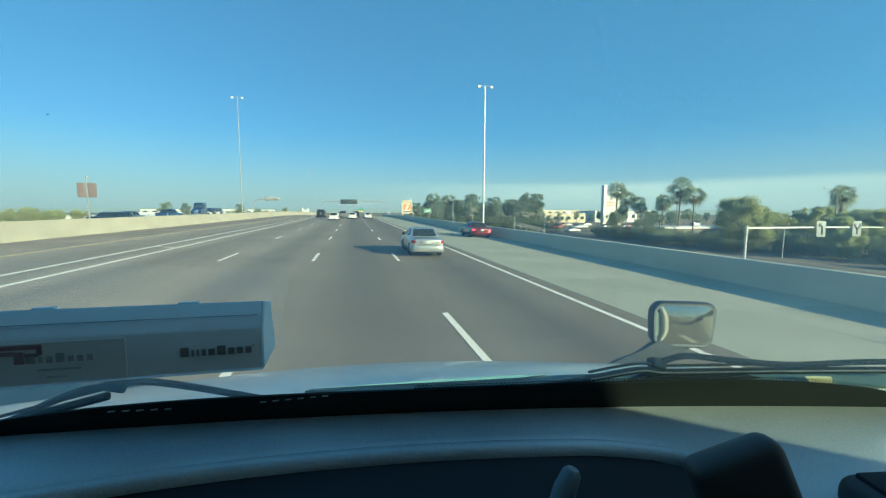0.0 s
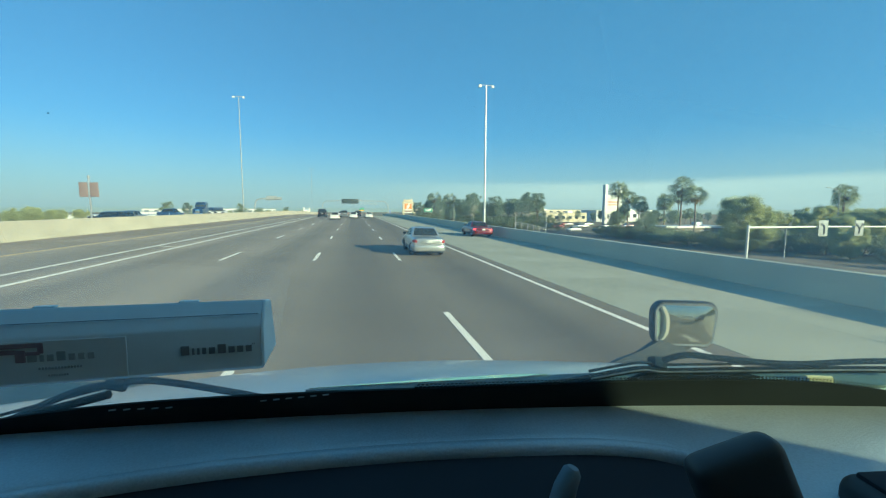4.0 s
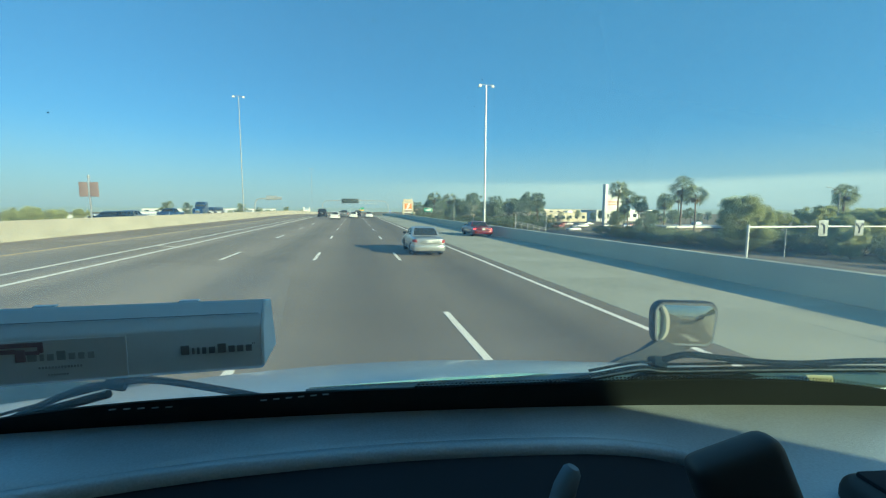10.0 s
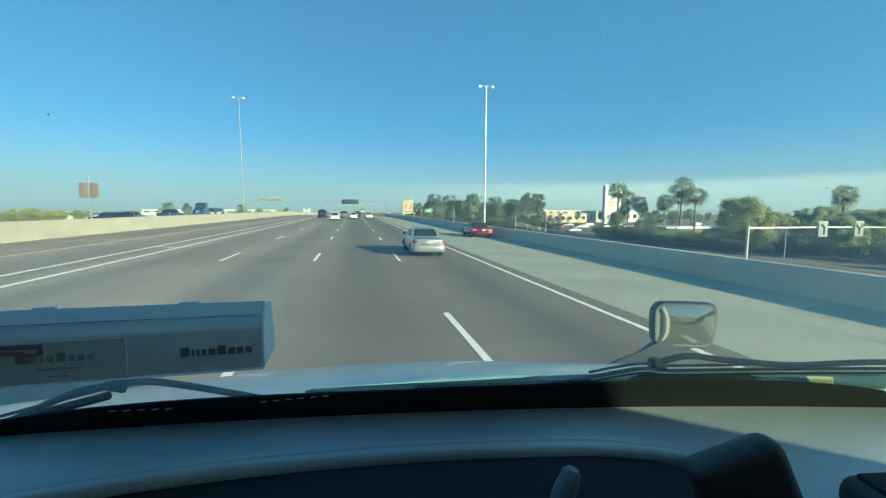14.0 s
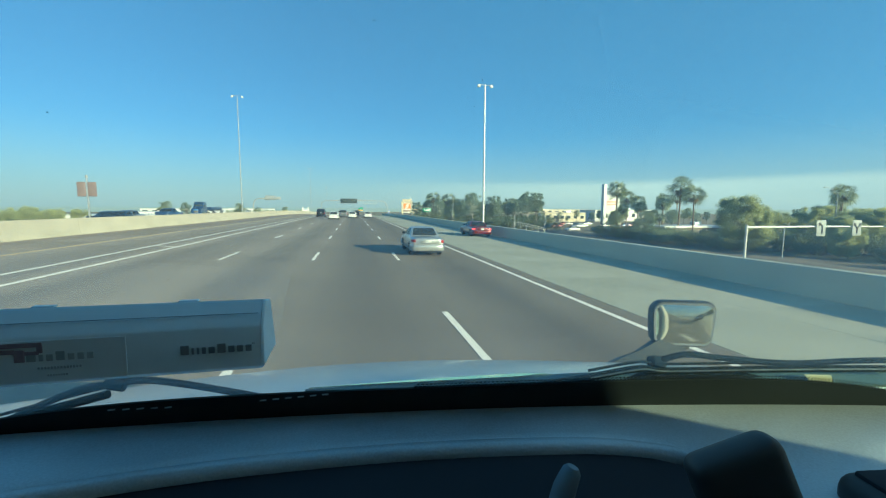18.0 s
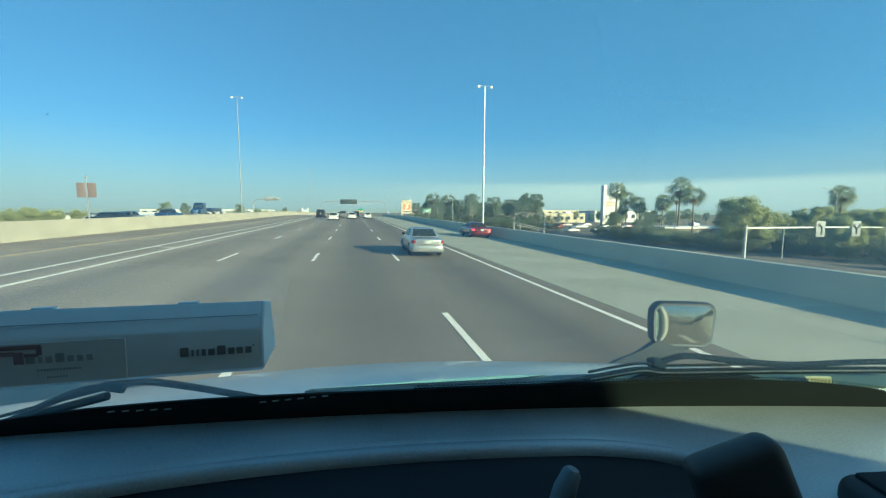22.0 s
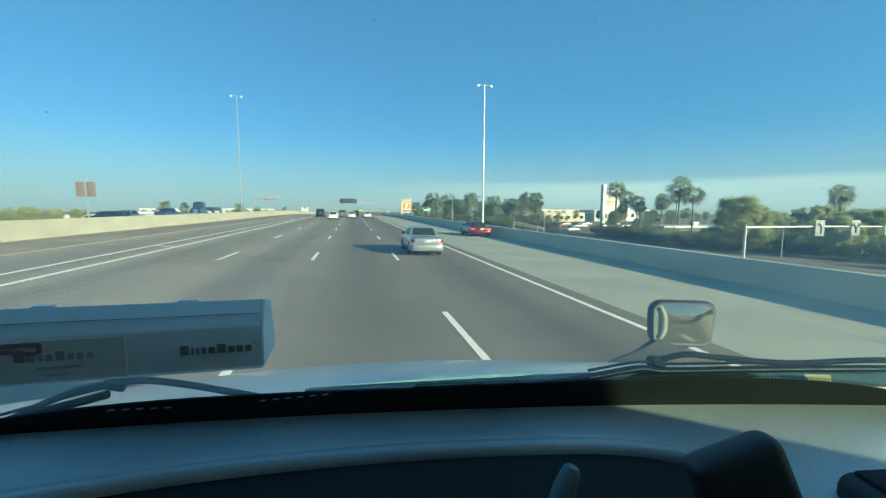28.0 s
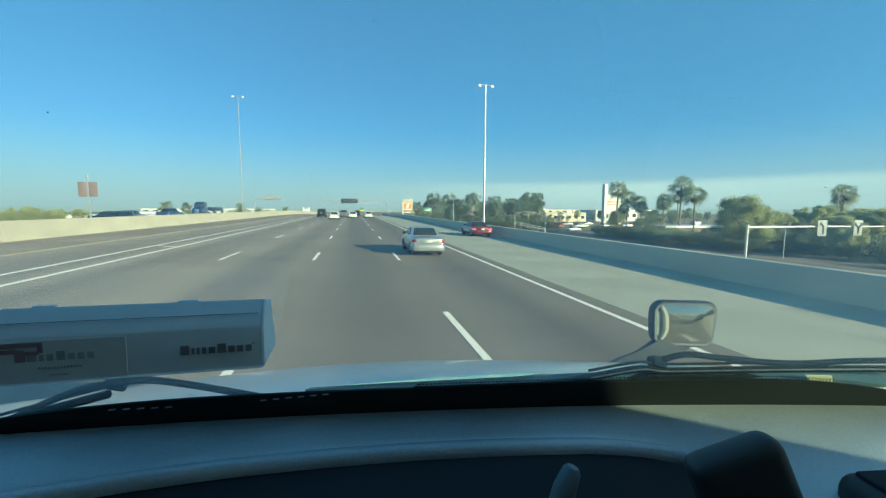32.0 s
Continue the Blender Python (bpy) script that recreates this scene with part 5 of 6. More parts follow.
post_sign(27, 215, None, 0.9, 1.1, 2.4, ORANGE, "orange roadworks sign on two thin posts", 0)
MAROON_BACK = material("faded_red_sign_back", (0.20, 0.145, 0.135), 0.6, spread=0.15, size=2)
median_sign = thing("median_sign", pose(-17.72, 32.5, road_z(-17.72, 32.5) + 1.07), "faded red sign on a steel post above the median barrier", "road sign")
part("post", box(0.09, 0.09, 2.75, (0, 0, 1.375), 0.01), GALV, median_sign)
part("post_cap", tube([(0, 0, 2.73), (0, 0, 2.93)], [0.09, 0.06], 10), MAST_GREY, median_sign)
for sx in (-1, 1):
    part("sign_panel", box(0.52, 0.04, 1.0, (sx * 0.32, -0.06, 1.95), 0.03), MAROON_BACK, median_sign)
for z in (1.62, 2.28):
    part("stiffener", box(1.2, 0.03, 0.06, (0, -0.02, z), 0.006), GALV, median_sign)


SIGN_GREY = material("dull_sign_sheet", (0.27, 0.29, 0.28), 0.6, spread=0.08, size=2)


def lane_sign_arm(x, y):
    """A street mast arm on the frontage road that carries lane-use signs."""
    z = land_z(x, y)
    s = thing("lane_sign_arm", pose(x, y, z), "white steel mast arm with square lane-use signs", "road sign")
    top = 0.72 - z
    part("post", tube([(0, 0, 0), (0, 0, top + 0.25)], 0.10, 12), WHITE, s)
    part("arm", tube([(0, 0, top), (9, 0, top + 0.02), (19, 0, top - 0.05)], [0.10, 0.085, 0.06], 10), WHITE, s)
    turns = ([(0.10, -0.5), (0.10, 0.05), (0.02, 0.25), (-0.16, 0.36)], [(0, -0.5), (0, -0.05), (-0.30, 0.28)], [(0, -0.5), (0, 0.4)])
    for i, xx in enumerate((8.15, 12.5, 16.8)):
        zc = top - 0.12
        p = part("lane_sign", box(1.1, 0.05, 1.45, (xx, -0.2, zc), 0.04), SIGN_GREY, s, "dull white lane-use sign")
        strokes = [turns[i]] + ([[(0, -0.05), (0.30, 0.28)]] if i == 1 else [])
        for stroke in strokes:
            part("arrow_shaft", tube([(xx + a, -0.235, zc + b) for a, b in stroke], 0.065, 6), BAR_DARK, p)
            (a0, b0), (a1, b1) = stroke[-2:]
            d = Vector((a1 - a0, 0, b1 - b0)).normalized()
            n = Vector((-d.z, 0, d.x))
            c = Vector((xx + a1, -0.24, zc + b1))
            tri = [c + d * 0.24, c + n * 0.19, c - n * 0.19]
            part("arrow_head", loft([tri, [q + Vector((0, -0.02, 0)) for q in tri]]), BAR_DARK, p)
    return s


lane_sign_arm(33.6, 28.4)
pole = thing("frontage_pole", pose(59.3, 44.6, land_z(59.3, 44.6)), "thin grey steel pole beside the frontage road", "pole")
part("shaft", tube([(0, 0, 0), (0, 0, 4.3)], [0.09, 0.07], 10), MAST_GREY, pole)
part("base_plate", box(0.4, 0.4, 0.06, (0, 0, 0.03), 0.01), MAST_GREY, pole)


def street_lamp(x, y, h, reach):
    z = land_z(x, y)
    s = thing("street_lamp", pose(x, y, z), "slim galvanised street lamp with a truss arm", "street lamp", "street lamps")
    part("pole", tube([(0, 0, 0), (0, 0, h)], [0.12, 0.07], 10), MAST_GREY, s)
    part("arm", tube(arc([(0, 0, h - 0.1), (reach * 0.5, 0, h + 0.55), (reach, 0, h + 0.8)]), 0.04, 8), MAST_GREY, s)
    part("stay", tube([(0, 0, h - 0.7), (reach * 0.55, 0, h + 0.5)], 0.03, 8), MAST_GREY, s)
    part("lamp_head", box(0.7, 0.28, 0.14, (reach + 0.25 * (1 if reach > 0 else -1), 0, h + 0.8), 0.05), MAST_GREY, s)
    return s


for x, y, h in ((30, 120, 10), (25, 234, 11), (27, 327, 11), (86, 56, 10)):
    street_lamp(x, y, h, -2.8)
# a pair that lean towards each other over the ramp, and the ramp's rail below them
street_lamp(41.8, 100, 5.2, 2.9)
street_lamp(50.7, 100, 4.9, -3.2)
ramp_rail = thing("ramp_rail", pose(0, 0, 0), "grey steel rail with two bars along the ramp", "guard rail")
for drop in (0.0, 0.55):
    part("bar", tube([(42.4, 101, -1.3 - drop), (46.5, 101, -2.0 - drop), (51, 101, -2.9 - drop)], 0.06, 8), STEEL, ramp_rail)
for k in range(6):
    f = k / 5
    x = 42.4 + 8.6 * f
    part("post", tube([(x, 101, land_z(x, 101)), (x, 101, -1.3 - 1.6 * f)], 0.06, 8), GALV, ramp_rail)


# ---- pylons and buildings ----
PALE_BLUE = material("faded_blue_sign_face", (0.36, 0.44, 0.56), 0.5, spread=0.08)
PALE_RED = material("faded_red_sign_face", (0.62, 0.33, 0.25), 0.5, spread=0.08)
def pylon(x, y, w, h, label, twin=False, faces=None):
    z = land_z(x, y)
    s = thing("sign_pylon", pose(x, y, z), label, "sign", "pylon signs")
    for sx in (-1, 1):
        col = part("column", box(w * 0.17, w * 0.22, h * (1.0 if twin else 0.88), (sx * w * 0.42, 0, h * (0.5 if twin else 0.44)), 0.06), WHITE if twin else CREAM, s)
        if not twin:
            part("capital", box(w * 0.22, w * 0.27, h * 0.03, (sx * w * 0.42, 0, h * 0.885), 0.05), CREAM, col)
    core = part("core", box(w * 0.68, w * 0.16, h * 0.60, (0, 0, h * 0.62 - (0.06 * h if twin else 0)), 0.05), WHITE if twin else CREAM, s)
    if not twin:
        part("crown", box(w * 0.78, w * 0.22, h * 0.10, (0, 0, h * 0.95), 0.06), CREAM, s)
        part("crown_cap", box(w * 0.88, w * 0.27, h * 0.025, (0, 0, h * 0.995), 0.05), CREAM, s)
    rows = ((0.66, 0.20, ORANGE), (0.49, 0.05, WHITE), (0.42, 0.06, BRICK_RED), (0.36, 0.05, WHITE)) if not twin else ((0.80, 0.11, PALE_BLUE), (0.66, 0.05, WHITE), (0.57, 0.05, PALE_RED), (0.50, 0.04, PALE_RED), (0.43, 0.04, WHITE))
    for f, hh, mat in faces or rows:
        p = part("sign_face", box(w * 0.62, w * 0.02, h * hh * (1.25 if f > 0.6 and not twin else 1), (0, -w * 0.095, h * f), 0.03), mat, s)
        if f > 0.6 and not twin:
            for k in range(4):
                part("emblem_bar", box(w * 0.38, w * 0.01, h * 0.028, bevel=0.01), WHITE, p, m=pose(0, -w * 0.11, h * (f + 0.07 - 0.047 * k), 0, -40, 0))
    return s


pylon(51, 388, 10.4, 18.9, "cream stucco pylon sign with an orange panel")
pylon(115, 163, 8.6, 18.0, "white twin-column pylon sign with coloured panels", True)


def building(x, y, sx, sy, h, mat, label, windows=0, z=None, turn=0.0, band=None):
    b = thing("building", pose(x, y, land_z(x, y) if z is None else z, 0, 0, turn), label, "building", "low buildings")
    part("wall", box(sx, sy, h, (0, 0, h / 2), 0.05), mat, b)
    part("parapet", box(sx + 0.3, sy + 0.3, 0.5, (0, 0, h + 0.1), 0.05), band or mat, b)
    for k in range(windows):
        px = -sx / 2 + sx * (k + 0.5) / windows
        w = part("window", box(sx / windows * 0.5, 0.12, h * 0.35, (px, -sy / 2 - 0.02, h * 0.55), 0.02), GLASS_DARK, b)
        part("window_frame", box(sx / windows * 0.56, 0.06, h * 0.39, (px, -sy / 2 - 0.01, h * 0.55), 0.02), WHITE, w)
    part("roof_unit", box(sx * 0.12, sy * 0.2, 1.0, (sx * 0.2, 0, h + 0.7), 0.05), GALV, b)
    return b


building(122, 222, 26, 14, 5.2, CREAM, "low cream shop building beyond the car park", 6)
building(168, 234, 40, 18, 7.0, WHITE, "long white shop building beyond the car park", 8)
building(80, 84, 17, 7, 2.5, DUN, "low dun building with a white roof edge", 4, band=WHITE)
building(118, 62, 30, 12, 4.6, TAN, "low tan building beyond the trees", 5, band=CREAM)
building(62, 9, 24, 9, 4.6, DUN, "low dun building beyond the trees", 5, band=TAN)
building(-95, 212, 70, 30, 3.9, WHITE, "long low white warehouse beyond the freeway", 0)
building(-150, 112, 60, 30, 4.6, CREAM, "low cream warehouse beyond the freeway", 8)
building(-130, 392, 110, 40, 6.6, WHITE, "long pale warehouse in the distance", 10)
building(330, 872, 420, 40, 9, CREAM, "very long pale warehouse on the plain", 24)
building(-240, 772, 200, 40, 8.6, WHITE, "long pale warehouse in the distance", 14)
pylon(-64.6, 36, 5.2, 11.5, "white sign pylon beyond the oncoming carriageway", True, ((0.90, 0.03, BOARD), (0.54, 0.26, STEEL)))
billboard = thing("billboard", pose(-54, 29, land_z(-54, 29)), "dark billboard seen from behind on posts", "billboard")
part("board", box(3.8, 0.4, 4.4, (0, 0, 7.4), 0.05), MAST_GREY, billboard)
for k in range(5):
    part("batten", box(0.12, 0.1, 4.4, (-1.6 + 0.8 * k, -0.25, 7.5), 0.01), BOARD, billboard)
for sx in (-1, 1):
    part("post", tube([(sx * 1.7, 0.3, 0), (sx * 1.7, 0.3, 10.2)], 0.16, 10), MAST_GREY, billboard)
part("catwalk", box(5.6, 0.9, 0.1, (0, 0.5, 5.2), 0.02), GALV, billboard)
cell = thing("cell_tower", pose(75, 532, land_z(75, 532)), "slim phone mast with a crown of antennas", "mast")
part("pole", tube([(0, 0, 0), (0, 0, 27)], [0.5, 0.3], 12), GALV, cell)
for k in range(9):
    a = 2 * math.pi * k / 9
    part("antenna", box(0.4, 0.25, 2.4, bevel=0.05), WHITE, cell, m=pose(1.8 * math.cos(a), 1.8 * math.sin(a), 22, 0, 0, math.degrees(a)))
part("antenna_ring", tube([(1.7 * math.cos(a), 1.7 * math.sin(a), 22) for a in (math.pi * k / 9 for k in range(19))], 0.1, 6), GALV, cell)

# along the freeway behind the cab
post_sign(20.5, -208, None, 2.2, 2.4, 3.4, BLUE, "blue motorist-services sign on two posts", 3)
post_sign(19.5, -168, None, 2.6, 3.0, 3.2, GREEN, "tall green exit sign with white print on two posts", 3)
post_sign(24.0, -133, None, 2.6, 2.8, 4.0, BLUE, "blue services sign with pale panels on two posts", 3)
post_sign(25.7, -50.8, None, 2.8, 1.0, 2.6, GREEN, "wide green guide sign with two lines of print", 2)
post_sign(29.5, -48.0, None, 1.3, 1.6, 3.2, BLUE, "blue interstate sign on a post", 1)
post_sign(16.6, 605, None, 1.1, 1.1, 2.4, ORANGE, "orange roadworks sign on two thin posts", 0)
hotel = thing("hotel_sign", pose(45, -135, land_z(45, -135)), "green and orange roadside sign on two yellow posts", "sign")
part("sign_panel", box(5.4, 0.5, 2.0, (0, 0, 11.6), 0.06), GREEN, hotel)
part("sign_lower_panel", box(3.6, 0.45, 0.9, (0, 0, 9.9), 0.05), ORANGE, hotel)
part("print_bar", box(3.2, 0.1, 0.6, (0.6, -0.28, 11.6), 0.02), WHITE, hotel)
for sx in (-1, 1):
    part("post", tube([(sx * 1.1, 0, 0), (sx * 1.1, 0, 10.6)], 0.16, 10), YELLOW, hotel)
building(62, -128, 46, 14, 6.5, TAN, "long yellow-tan motel building behind shrubs", 10)
building(-112, -88, 60, 34, 9.0, CREAM, "cream store building beyond the oncoming carriageway", 8, band=TAN)
building(-95, -18, 44, 20, 8.0, CREAM, "cream hotel block beyond the oncoming carriageway", 10, band=TAN)
pylon(-60, -73, 6.0, 14.0, "cream store pylon sign with coloured panels")
pylon(-47, 432, 6.5, 11.0, "white store pylon sign beyond the oncoming carriageway", True)
rail = thing("guard_rail", pose(0, 0, 0), "galvanised steel guard rail on short posts", "guard rail")
part("beam", loft([[(15.2 + a, y, road_z(14, y) + b) for a, b in ((0, 0.50), (0.05, 0.55), (0, 0.62), (0.05, 0.70), (0, 0.76), (0.07, 0.76), (0.12, 0.63), (0.07, 0.50))] for y in (-150, -120)]), GALV, rail)
for k in range(15):
    part("post", box(0.15, 0.18, 1.1, (15.38, -149 + 2 * k, road_z(14, 0) + 0.2), 0.01), GALV, rail)
bank = part("ground_gravel_bank", loft([[(x, y, land_z(x, y) + 0.06 + lift_) for x, lift_ in ((23, 0), (30, 0.4), (40, 1.6), (52, 2.4), (66, 2.4), (80, 0))] for y in range(150, 331, 20)], closed=False), EMBANK)
tagged(bank, "dark gravel bank beside the shoulder", "gravel bank", kind="structure")
car("pickup_truck", upright(23.5, 247, None, 0), WHITE_PAINT, "white pickup with an open bed beside the shoulder", 5.4, 1.95, 1.80, belt=1.12, tail=1.05, nose=1.02, cabin=(-0.5, 1.3), roof=(-0.3, 0.7), tyre=0.38, boxy=0.8, category="pickup")["group"] = "parked cars"
# parked cars below the bank
paints = (WHITE_PAINT, GREY_PAINT, RED_PAINT, SILVER, BLUE_PAINT)
proto = {}
for i in range(22):
    x, y = 66 + (i % 8) * 6.5 + 3 * math.sin(i * 2.1), 112 + (i // 8) * 22
    colour = paints[(i * 3) % 5]
    m = pose(x, y, land_z(x, y), 0, 0, 90 + 180 * (i % 2))
    if colour.name in proto:
        c = copy_thing(proto[colour.name], m)
    else:
        c = proto[colour.name] = car("parked_car", m, colour, "parked car on the ground below the freeway", 4.5, 1.76, 1.45)
    c["group"] = "parked cars"


# ---- plants ----
def leaves(centres, count, radius, size, rng, flat=0.75):
    """Many small leaf quads scattered in clumps round the given centres, as vertices and faces."""
    pts = []
    per = max(1, count // len(centres))
    for c, r in centres:
        d = rng.normal(size=(per, 3))
        d /= np.linalg.norm(d, axis=1)[:, None]
        rad = r * radius * np.minimum(1.18, 0.2 + 0.62 * np.abs(rng.normal(size=(per, 1))))
        p = d * rad * np.array([1, 1, flat]) + np.array(c)
        pts.append(p)
    p = np.concatenate(pts)
    n = len(p)
    a = rng.normal(size=(n, 3))
    a /= np.linalg.norm(a, axis=1)[:, None]
    b = np.cross(a, rng.normal(size=(n, 3)))
    b /= np.linalg.norm(b, axis=1)[:, None]
    s = size * rng.uniform(0.6, 1.4, size=(n, 1))
    v = np.stack([p - a * s, p - b * s * 0.45, p + a * s, p + b * s * 0.45], 1).reshape(-1, 3)
    f = np.arange(4 * n).reshape(-1, 4)
    return v, f


def leaf_mesh(name, v, f, mat):
    me = bpy.data.meshes.new(name)
    me.from_pydata(v.tolist(), [], f.tolist())
    me.materials.append(mat)
    return me


def tree(name, m, h, spread, seed, mat, bark, label, count=7000, clumps=26, low=0.35, size=0.05):
    rng = np.random.default_rng(seed)
    t = thing(name, m, label, "tree", "trees")
    lean = rng.uniform(-0.06, 0.06, 2) * h
    fork = h * rng.uniform(0.22, 0.32)
    part("trunk", tube(arc([(0, 0, -0.3), (lean[0] * 0.3, lean[1] * 0.3, fork * 0.5), (lean[0] * 0.6, lean[1] * 0.6, fork), (lean[0], lean[1], h * 0.6)], 4), [h * 0.019 * (1 - 0.055 * i) for i in range(13)], 9), bark, t)
    limbs, centres = bmesh.new(), []
    n = 9
    for k in range(n):
        a = 2 * math.pi * k / n + rng.uniform(-0.4, 0.4)
        r = spread * rng.uniform(0.45, 0.85)
        z = h * rng.uniform(low + 0.1, 0.92)
        tip = (lean[0] + r * math.cos(a), lean[1] + r * math.sin(a), z)
        s = Vector((lean[0] * 0.7, lean[1] * 0.7, fork + (h * 0.3) * rng.uniform(0, 0.8)))
        mid = s.lerp(Vector(tip), 0.5) + Vector((0, 0, h * 0.05))
        tube(arc([s, mid, tip], 3), [h * 0.008, h * 0.0075, h * 0.0065, h * 0.005, h * 0.004, h * 0.003, h * 0.0015], 6, bm=limbs)
        centres.append((tip, rng.uniform(0.7, 1.15)))
    part("limbs", limbs, bark, t)
    for k in range(clumps * 3 - n):
        a, r = rng.uniform(0, 2 * math.pi), spread * math.sqrt(rng.uniform(0, 1)) * 0.9
        f = rng.uniform(low, 1.0)
        r *= math.sqrt(max(0.1, 1 - ((f - 0.6) / 0.5) ** 2))
        centres.append(((lean[0] + r * math.cos(a), lean[1] + r * math.sin(a), h * f * 0.97), rng.uniform(0.55, 1.1)))
    v, f = leaves(centres, count, spread * 0.25, size, rng, 0.85)
    part("crown", leaf_mesh("crown", v, f, mat), mat, t)
    return t


def palm(m, h, seed, label, reach=1.8):
    """A fan palm: stalks that end in spread fans, the old ones hanging as a skirt."""
    rng = np.random.default_rng(seed)
    p = thing("palm_tree", m, label, "palm tree", "palms")
    part("trunk", tube(arc([(0, 0, -0.2), (0.1, 0, h * 0.5), (0.25, 0.1, h)], 5), [0.23 - 0.007 * i for i in range(11)], 10), BARK, p)
    heart = Vector((0.25, 0.1, h))

    def fan(bm, a, el, ln, size):
        out = Vector((math.cos(a) * math.cos(el), math.sin(a) * math.cos(el), math.sin(el)))
        side = Matrix.Rotation(rng.uniform(-1.2, 1.2), 3, out) @ Vector((-math.sin(a), math.cos(a), 0))
        up = side.cross(out) * -1
        hub = heart + out * ln - Vector((0, 0, 0.18 * ln * ln / reach))
        stalk = side * 0.02
        bm.faces.new([bm.verts.new(q) for q in (heart + stalk, heart - stalk, hub - stalk, hub + stalk)])
        for k in range(11):
            b = -1.35 + 2.7 * k / 10
            d = (out * math.cos(b) + side * math.sin(b)).normalized()
            tip = hub + d * size * rng.uniform(0.85, 1.1) - Vector((0, 0, size * 0.28)) + up * rng.uniform(-0.1, 0.1)
            w = d.cross(up).normalized() * size * 0.042
            mid = hub + d * size * 0.55
            bm.faces.new([bm.verts.new(q) for q in (hub, mid + w, tip, mid - w)])

    crown = bmesh.new()
    for k in range(36):
        fan(crown, rng.uniform(0, 2 * math.pi), math.asin(rng.uniform(-0.75, 0.98)), reach * rng.uniform(0.26, 0.56), reach * rng.uniform(0.54, 0.76))
    part("crown", crown, FROND, p, smooth=False)
    skirt = bmesh.new()
    for k in range(26):
        fan(skirt, rng.uniform(0, 2 * math.pi), rng.uniform(-1.45, -0.8), reach * rng.uniform(0.20, 0.36), reach * rng.uniform(0.28, 0.38))
    part("dead_fronds", skirt, DRY_FROND, p, "hanging skirt of dry fronds", smooth=False)
    return p


def place(x, y):
    return land_z(x, y)


gums = [tree("gum_tree", upright(x, y, place(x, y)), h, s, 11 + i, mat, bark, lab, cnt, cl, 0.35 if i == 4 else 0.46)
        for i, (x, y, h, s, mat, bark, lab, cnt, cl) in enumerate((
            (27.4, -1.2, 9.6, 2.3, LEAF, BARK, "dark grey-green gum tree with a dense crown below the parapet", 46000, 24),
            (27.0, -4.7, 10.4, 3.1, LEAF, BARK, "tall grey-green gum tree with a dense crown", 50000, 27),
            (26.5, -8.2, 10.1, 3.0, LEAF_OLIVE, BARK, "olive-green tree with low hanging foliage", 46000, 26),
            (25.2, -11.4, 10.1, 2.9, LEAF, PALE_BARK, "gum tree with pale forked limbs and an open crown", 36000, 18),
            (30.3, 2.5, 7.6, 1.9, LEAF, BARK, "small dark tree below the parapet", 24000, 20)))]
random.seed(5)
low_trees = []
# mixed trees beyond the bridge
for i in range(60):
    y = 128 + 5 * i + 14 * random.random()
    x = 29 + 14 * random.random() + (10 if i % 3 == 0 else 0)
    k = 0.72 + 0.3 * random.random()
    if x / y < 0.16:
        continue
    copy_thing(gums[i % 5], pose(x, y, place(x, y), 0, 0, 47 * i) @ Matrix.Scale(k, 4))
for i in range(46):
    y, x = 95 + 16 * random.random() * 9, 84 + 95 * random.random()
    copy_thing(gums[(i * 2) % 5], pose(x, y, place(x, y), 0, 0, 61 * i) @ Matrix.Scale(0.5 + 0.25 * random.random(), 4))
for i in range(44):
    y, x = 290 + 320 * random.random(), -60 - 110 * random.random()
    copy_thing(gums[(i * 3) % 5], pose(x, y, place(x, y), 0, 0, 31 * i) @ Matrix.Scale(0.6 + 0.3 * random.random(), 4))
for x, y, k in ((-69, 104, 0.76), (-64.5, 104, 0.70), (-76, 112, 0.66), (-82, 122, 0.6), (-60, 108, 0.42), (-96, 170, 0.7)):
    low_trees.append((x, y, k))
# rounded trees and a yellowing one beyond the oncoming carriageway
for x, y, g, k in ((-67.5, 169, 2, 0.92), (-62, 171, 0, 0.94), (-58, 229, 2, 1.0), (-64, 300, 1, 0.9), (-46, 300, 2, 0.8)):
    copy_thing(gums[g], pose(x, y, place(x, y), 0, 0, 3 * y) @ Matrix.Scale(k, 4))
# a row of taller gums beyond the ramp
for i in range(34):
    y = 132 + 80 * random.random()
    x = y * (0.155 + 0.32 * i / 33) + 3 * random.random()
    copy_thing(gums[(i * 2 + i // 5) % 5], pose(x, y, place(x, y), 0, 0, 53 * i) @ Matrix.Scale((0.95 + 0.4 * random.random()) * (0.85 + 0.2 * i / 33), 4))
# the broad olive tree, hedge and low trees along the frontage road
broad = tree("mesquite_tree", upright(62, 54, place(62, 54)), 8.7, 4.2, 31, LEAF_MESQUITE, BARK, "broad rounded yellow-green mesquite tree", 84000, 30, 0.14, 0.092)
for x, y, k in (*low_trees, (80, 62, 0.72), (73, 47, 0.66), (88, 52, 0.8), (66, 41, 0.5), (96, 66, 0.85), (92, 58, 0.74), (104, 62, 0.8), (120, 80, 0.9), (80, 40, 0.6), (72, 33, 0.5)):
    copy_thing(broad, upright(x, y, place(x, y), 37 * k * x) @ Matrix.Scale(k, 4))
for x, y, k in ((66, 80, 0.6), (70, 84, 0.62), (62, 78, 0.5), (74, 88, 0.66), (84, 70, 0.7), (79, 66, 0.62), (64, 88, 0.62), (70, 99, 0.66), (80, 108, 0.72), (86, 95, 0.62), (74, 150, 0.52), (81, 156, 0.46), (88, 160, 0.55), (96, 168, 0.5)):
    copy_thing(gums[int(x + y) % 5], upright(x, y, place(x, y), 91 * k * x) @ Matrix.Scale(k, 4))
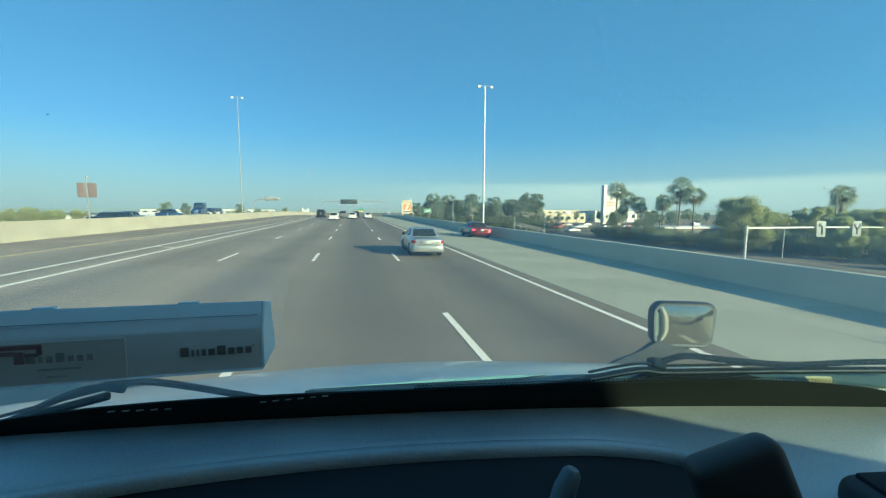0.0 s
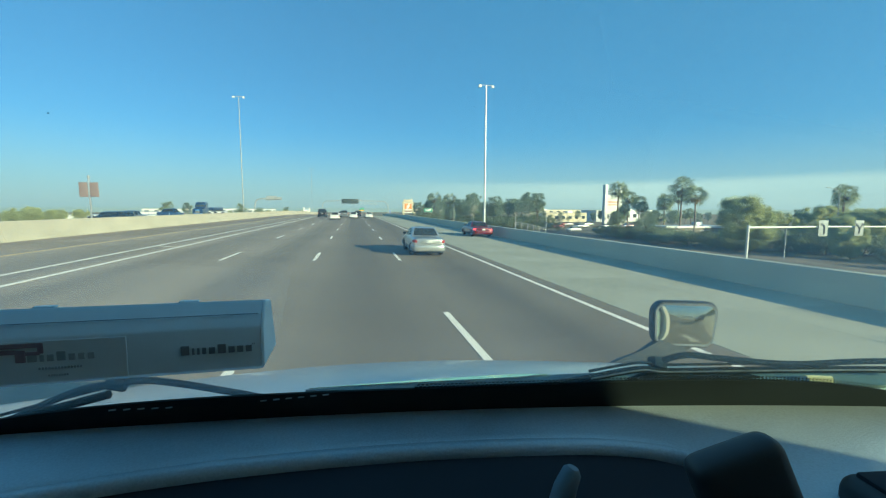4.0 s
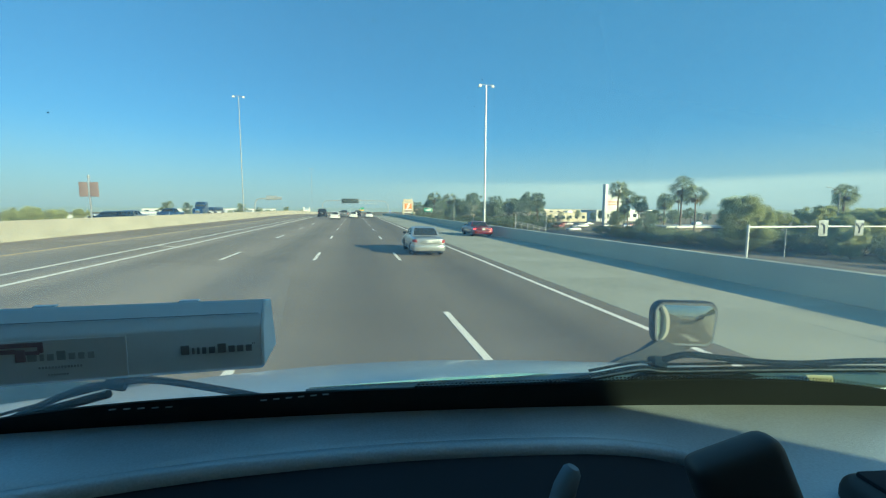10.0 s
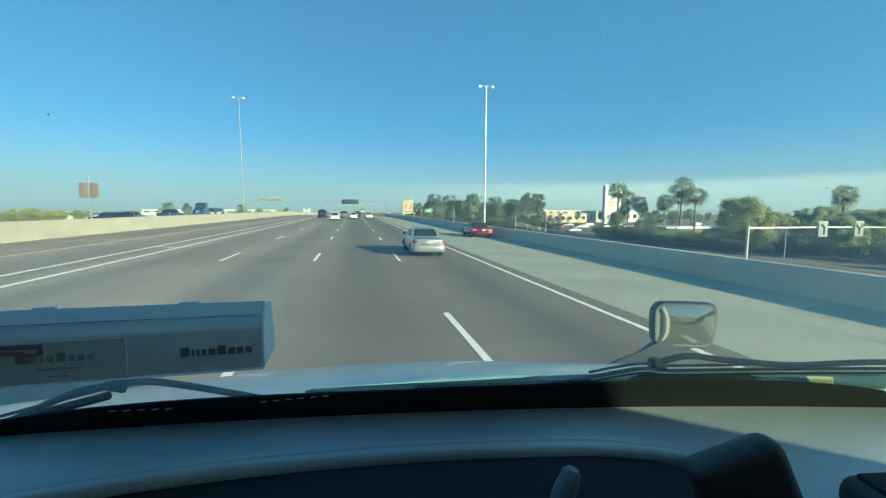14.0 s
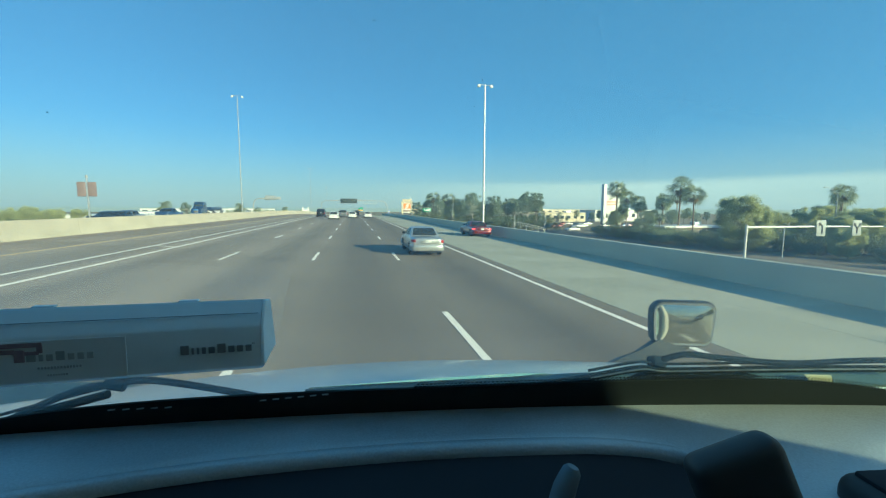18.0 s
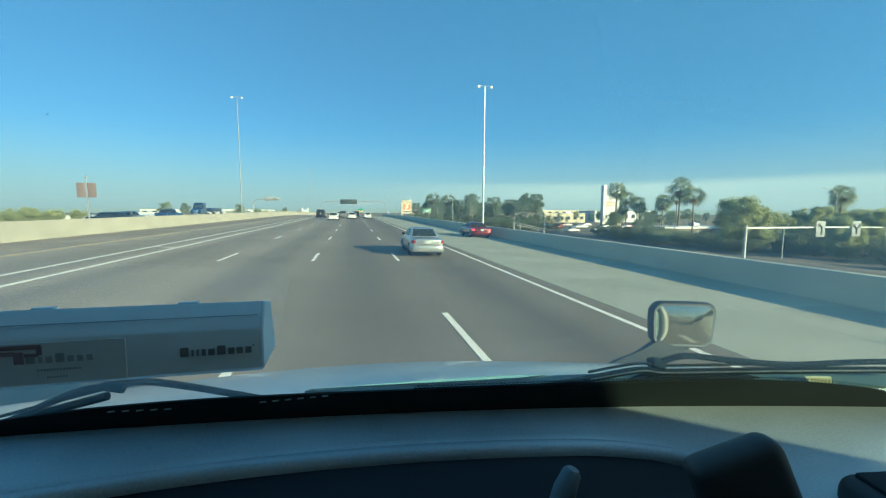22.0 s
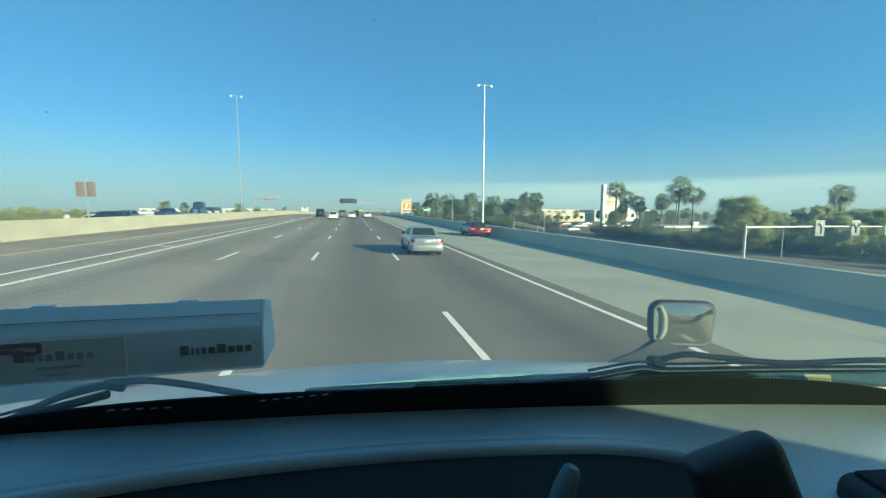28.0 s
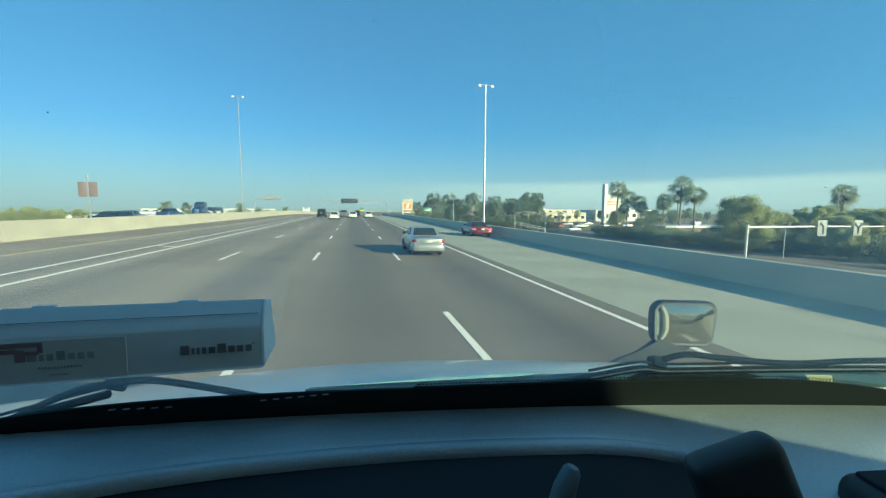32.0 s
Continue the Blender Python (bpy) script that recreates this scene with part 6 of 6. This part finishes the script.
for i in range(22):
    y, x = -178 + 5.5 * i, 25 + 14 * random.random()
    copy_thing(gums[i % 5], pose(x, y, place(x, y), 0, 0, 29 * i) @ Matrix.Scale(0.75 + 0.3 * random.random(), 4))
p0 = palm(upright(76, 81.5, place(76, 81.5)), 12.0, 3, "tall fan palm with a shaggy crown", 3.3)
p1 = palm(upright(73, 101, place(73, 101)), 12.2, 4, "fan palm with a full green crown", 3.2)
for x, y, k in ((76.4, 77.6, 0.84), (72.3, 91.1, 0.70), (73.5, 97, 0.80), (71, 88.5, 0.58), (75, 85.5, 0.66), (70.5, 94.5, 0.56), (79.5, 90.5, 0.74), (68.2, 78.5, 0.40), (100, 64, 0.82), (112, 72, 0.78), (34, 142, 0.85), (30, 150, 0.9), (150, 162, 1.0)):
    copy_thing(p0 if k > 0.82 else p1, upright(x, y, place(x, y), 90 * k) @ Matrix.Scale(k, 4))


def shrub(m, r, seed, label, mat=LEAF_OLIVE):
    rng = np.random.default_rng(seed)
    s = thing("shrub", m, label, "shrub", "shrubs")
    stems = bmesh.new()
    centres = []
    for k in range(14):
        a, q = rng.uniform(0, 2 * math.pi), r * math.sqrt(rng.uniform(0, 1))
        tip = (q * math.cos(a), q * math.sin(a), r * rng.uniform(0.4, 1.15) * (1 - 0.4 * q / r))
        tube([(0.1 * q * math.cos(a), 0.1 * q * math.sin(a), -0.1), tip], [0.04, 0.012], 5, bm=stems)
        centres.append((tip, rng.uniform(0.7, 1.1)))
    part("stems", stems, BARK, s)
    v, f = leaves(centres, 6500, r * 0.42, 0.085, rng)
    part("foliage", leaf_mesh("foliage", v, f, mat), mat, s)
    return s


sh = shrub(upright(60, 66, place(60, 66)), 3.0, 8, "olive-green desert shrub on the bank")
dark_hedge = shrub(upright(63, 72, place(63, 72)), 2.7, 9, "dark green hedge shrub beside the frontage road", LEAF_HEDGE)
for i in range(22):
    x, y = 66 + 16 * random.random(), 18 + 34 * random.random()
    copy_thing(dark_hedge, upright(x, y, place(x, y), 40 * i) @ Matrix.Scale(0.8 + 0.5 * random.random(), 4))
for i in range(26):
    x, y = 57 + 12 * random.random(), 52 + 38 * random.random()
    copy_thing(dark_hedge, upright(x, y, place(x, y), 40 * i) @ Matrix.Scale(0.75 + 0.35 * random.random(), 4))
for i in range(44):
    y, x = (24 + 36 * random.random(), 62 + 46 * random.random()) if i < 20 else (172 + 330 * random.random(), 24 + 70 * random.random())
    copy_thing(sh if i % 2 else dark_hedge, upright(x, y, place(x, y), 40 * i) @ Matrix.Scale(0.7 + 0.6 * random.random(), 4))
for i in range(40):
    y, x = 20 + 280 * random.random(), -44 - 20 * random.random()
    if -0.66 < x / y < -0.5:
        continue
    copy_thing(sh, upright(x, y, place(x, y), 40 * i) @ Matrix.Scale(0.9 + 0.6 * random.random(), 4))
for i in range(60):
    y = 100 + 130 * random.random()
    x = y * (0.16 + 0.36 * random.random())
    copy_thing(dark_hedge, upright(x, y, place(x, y), 40 * i) @ Matrix.Scale(1.0 + 0.7 * random.random(), 4))
# dry scrub over the plain
rng = np.random.default_rng(21)
n = 900
sx, sy = rng.uniform(-700, 700, n), rng.uniform(430, 1500, n)
keep = np.abs(sx + 12) > 45
tufts = [((float(x), float(y), land_z(float(x), float(y)) + 0.4), float(rng.uniform(0.8, 2.0))) for x, y in zip(sx[keep], sy[keep])]
v, f = leaves(tufts, 14 * len(tufts), 1.3, 0.5, rng, 0.6)
tagged(part("scrub", leaf_mesh("scrub", v, f, LEAF_OLIVE), LEAF_OLIVE), "dry olive scrub scattered over the plain", "scrub", kind="stuff")
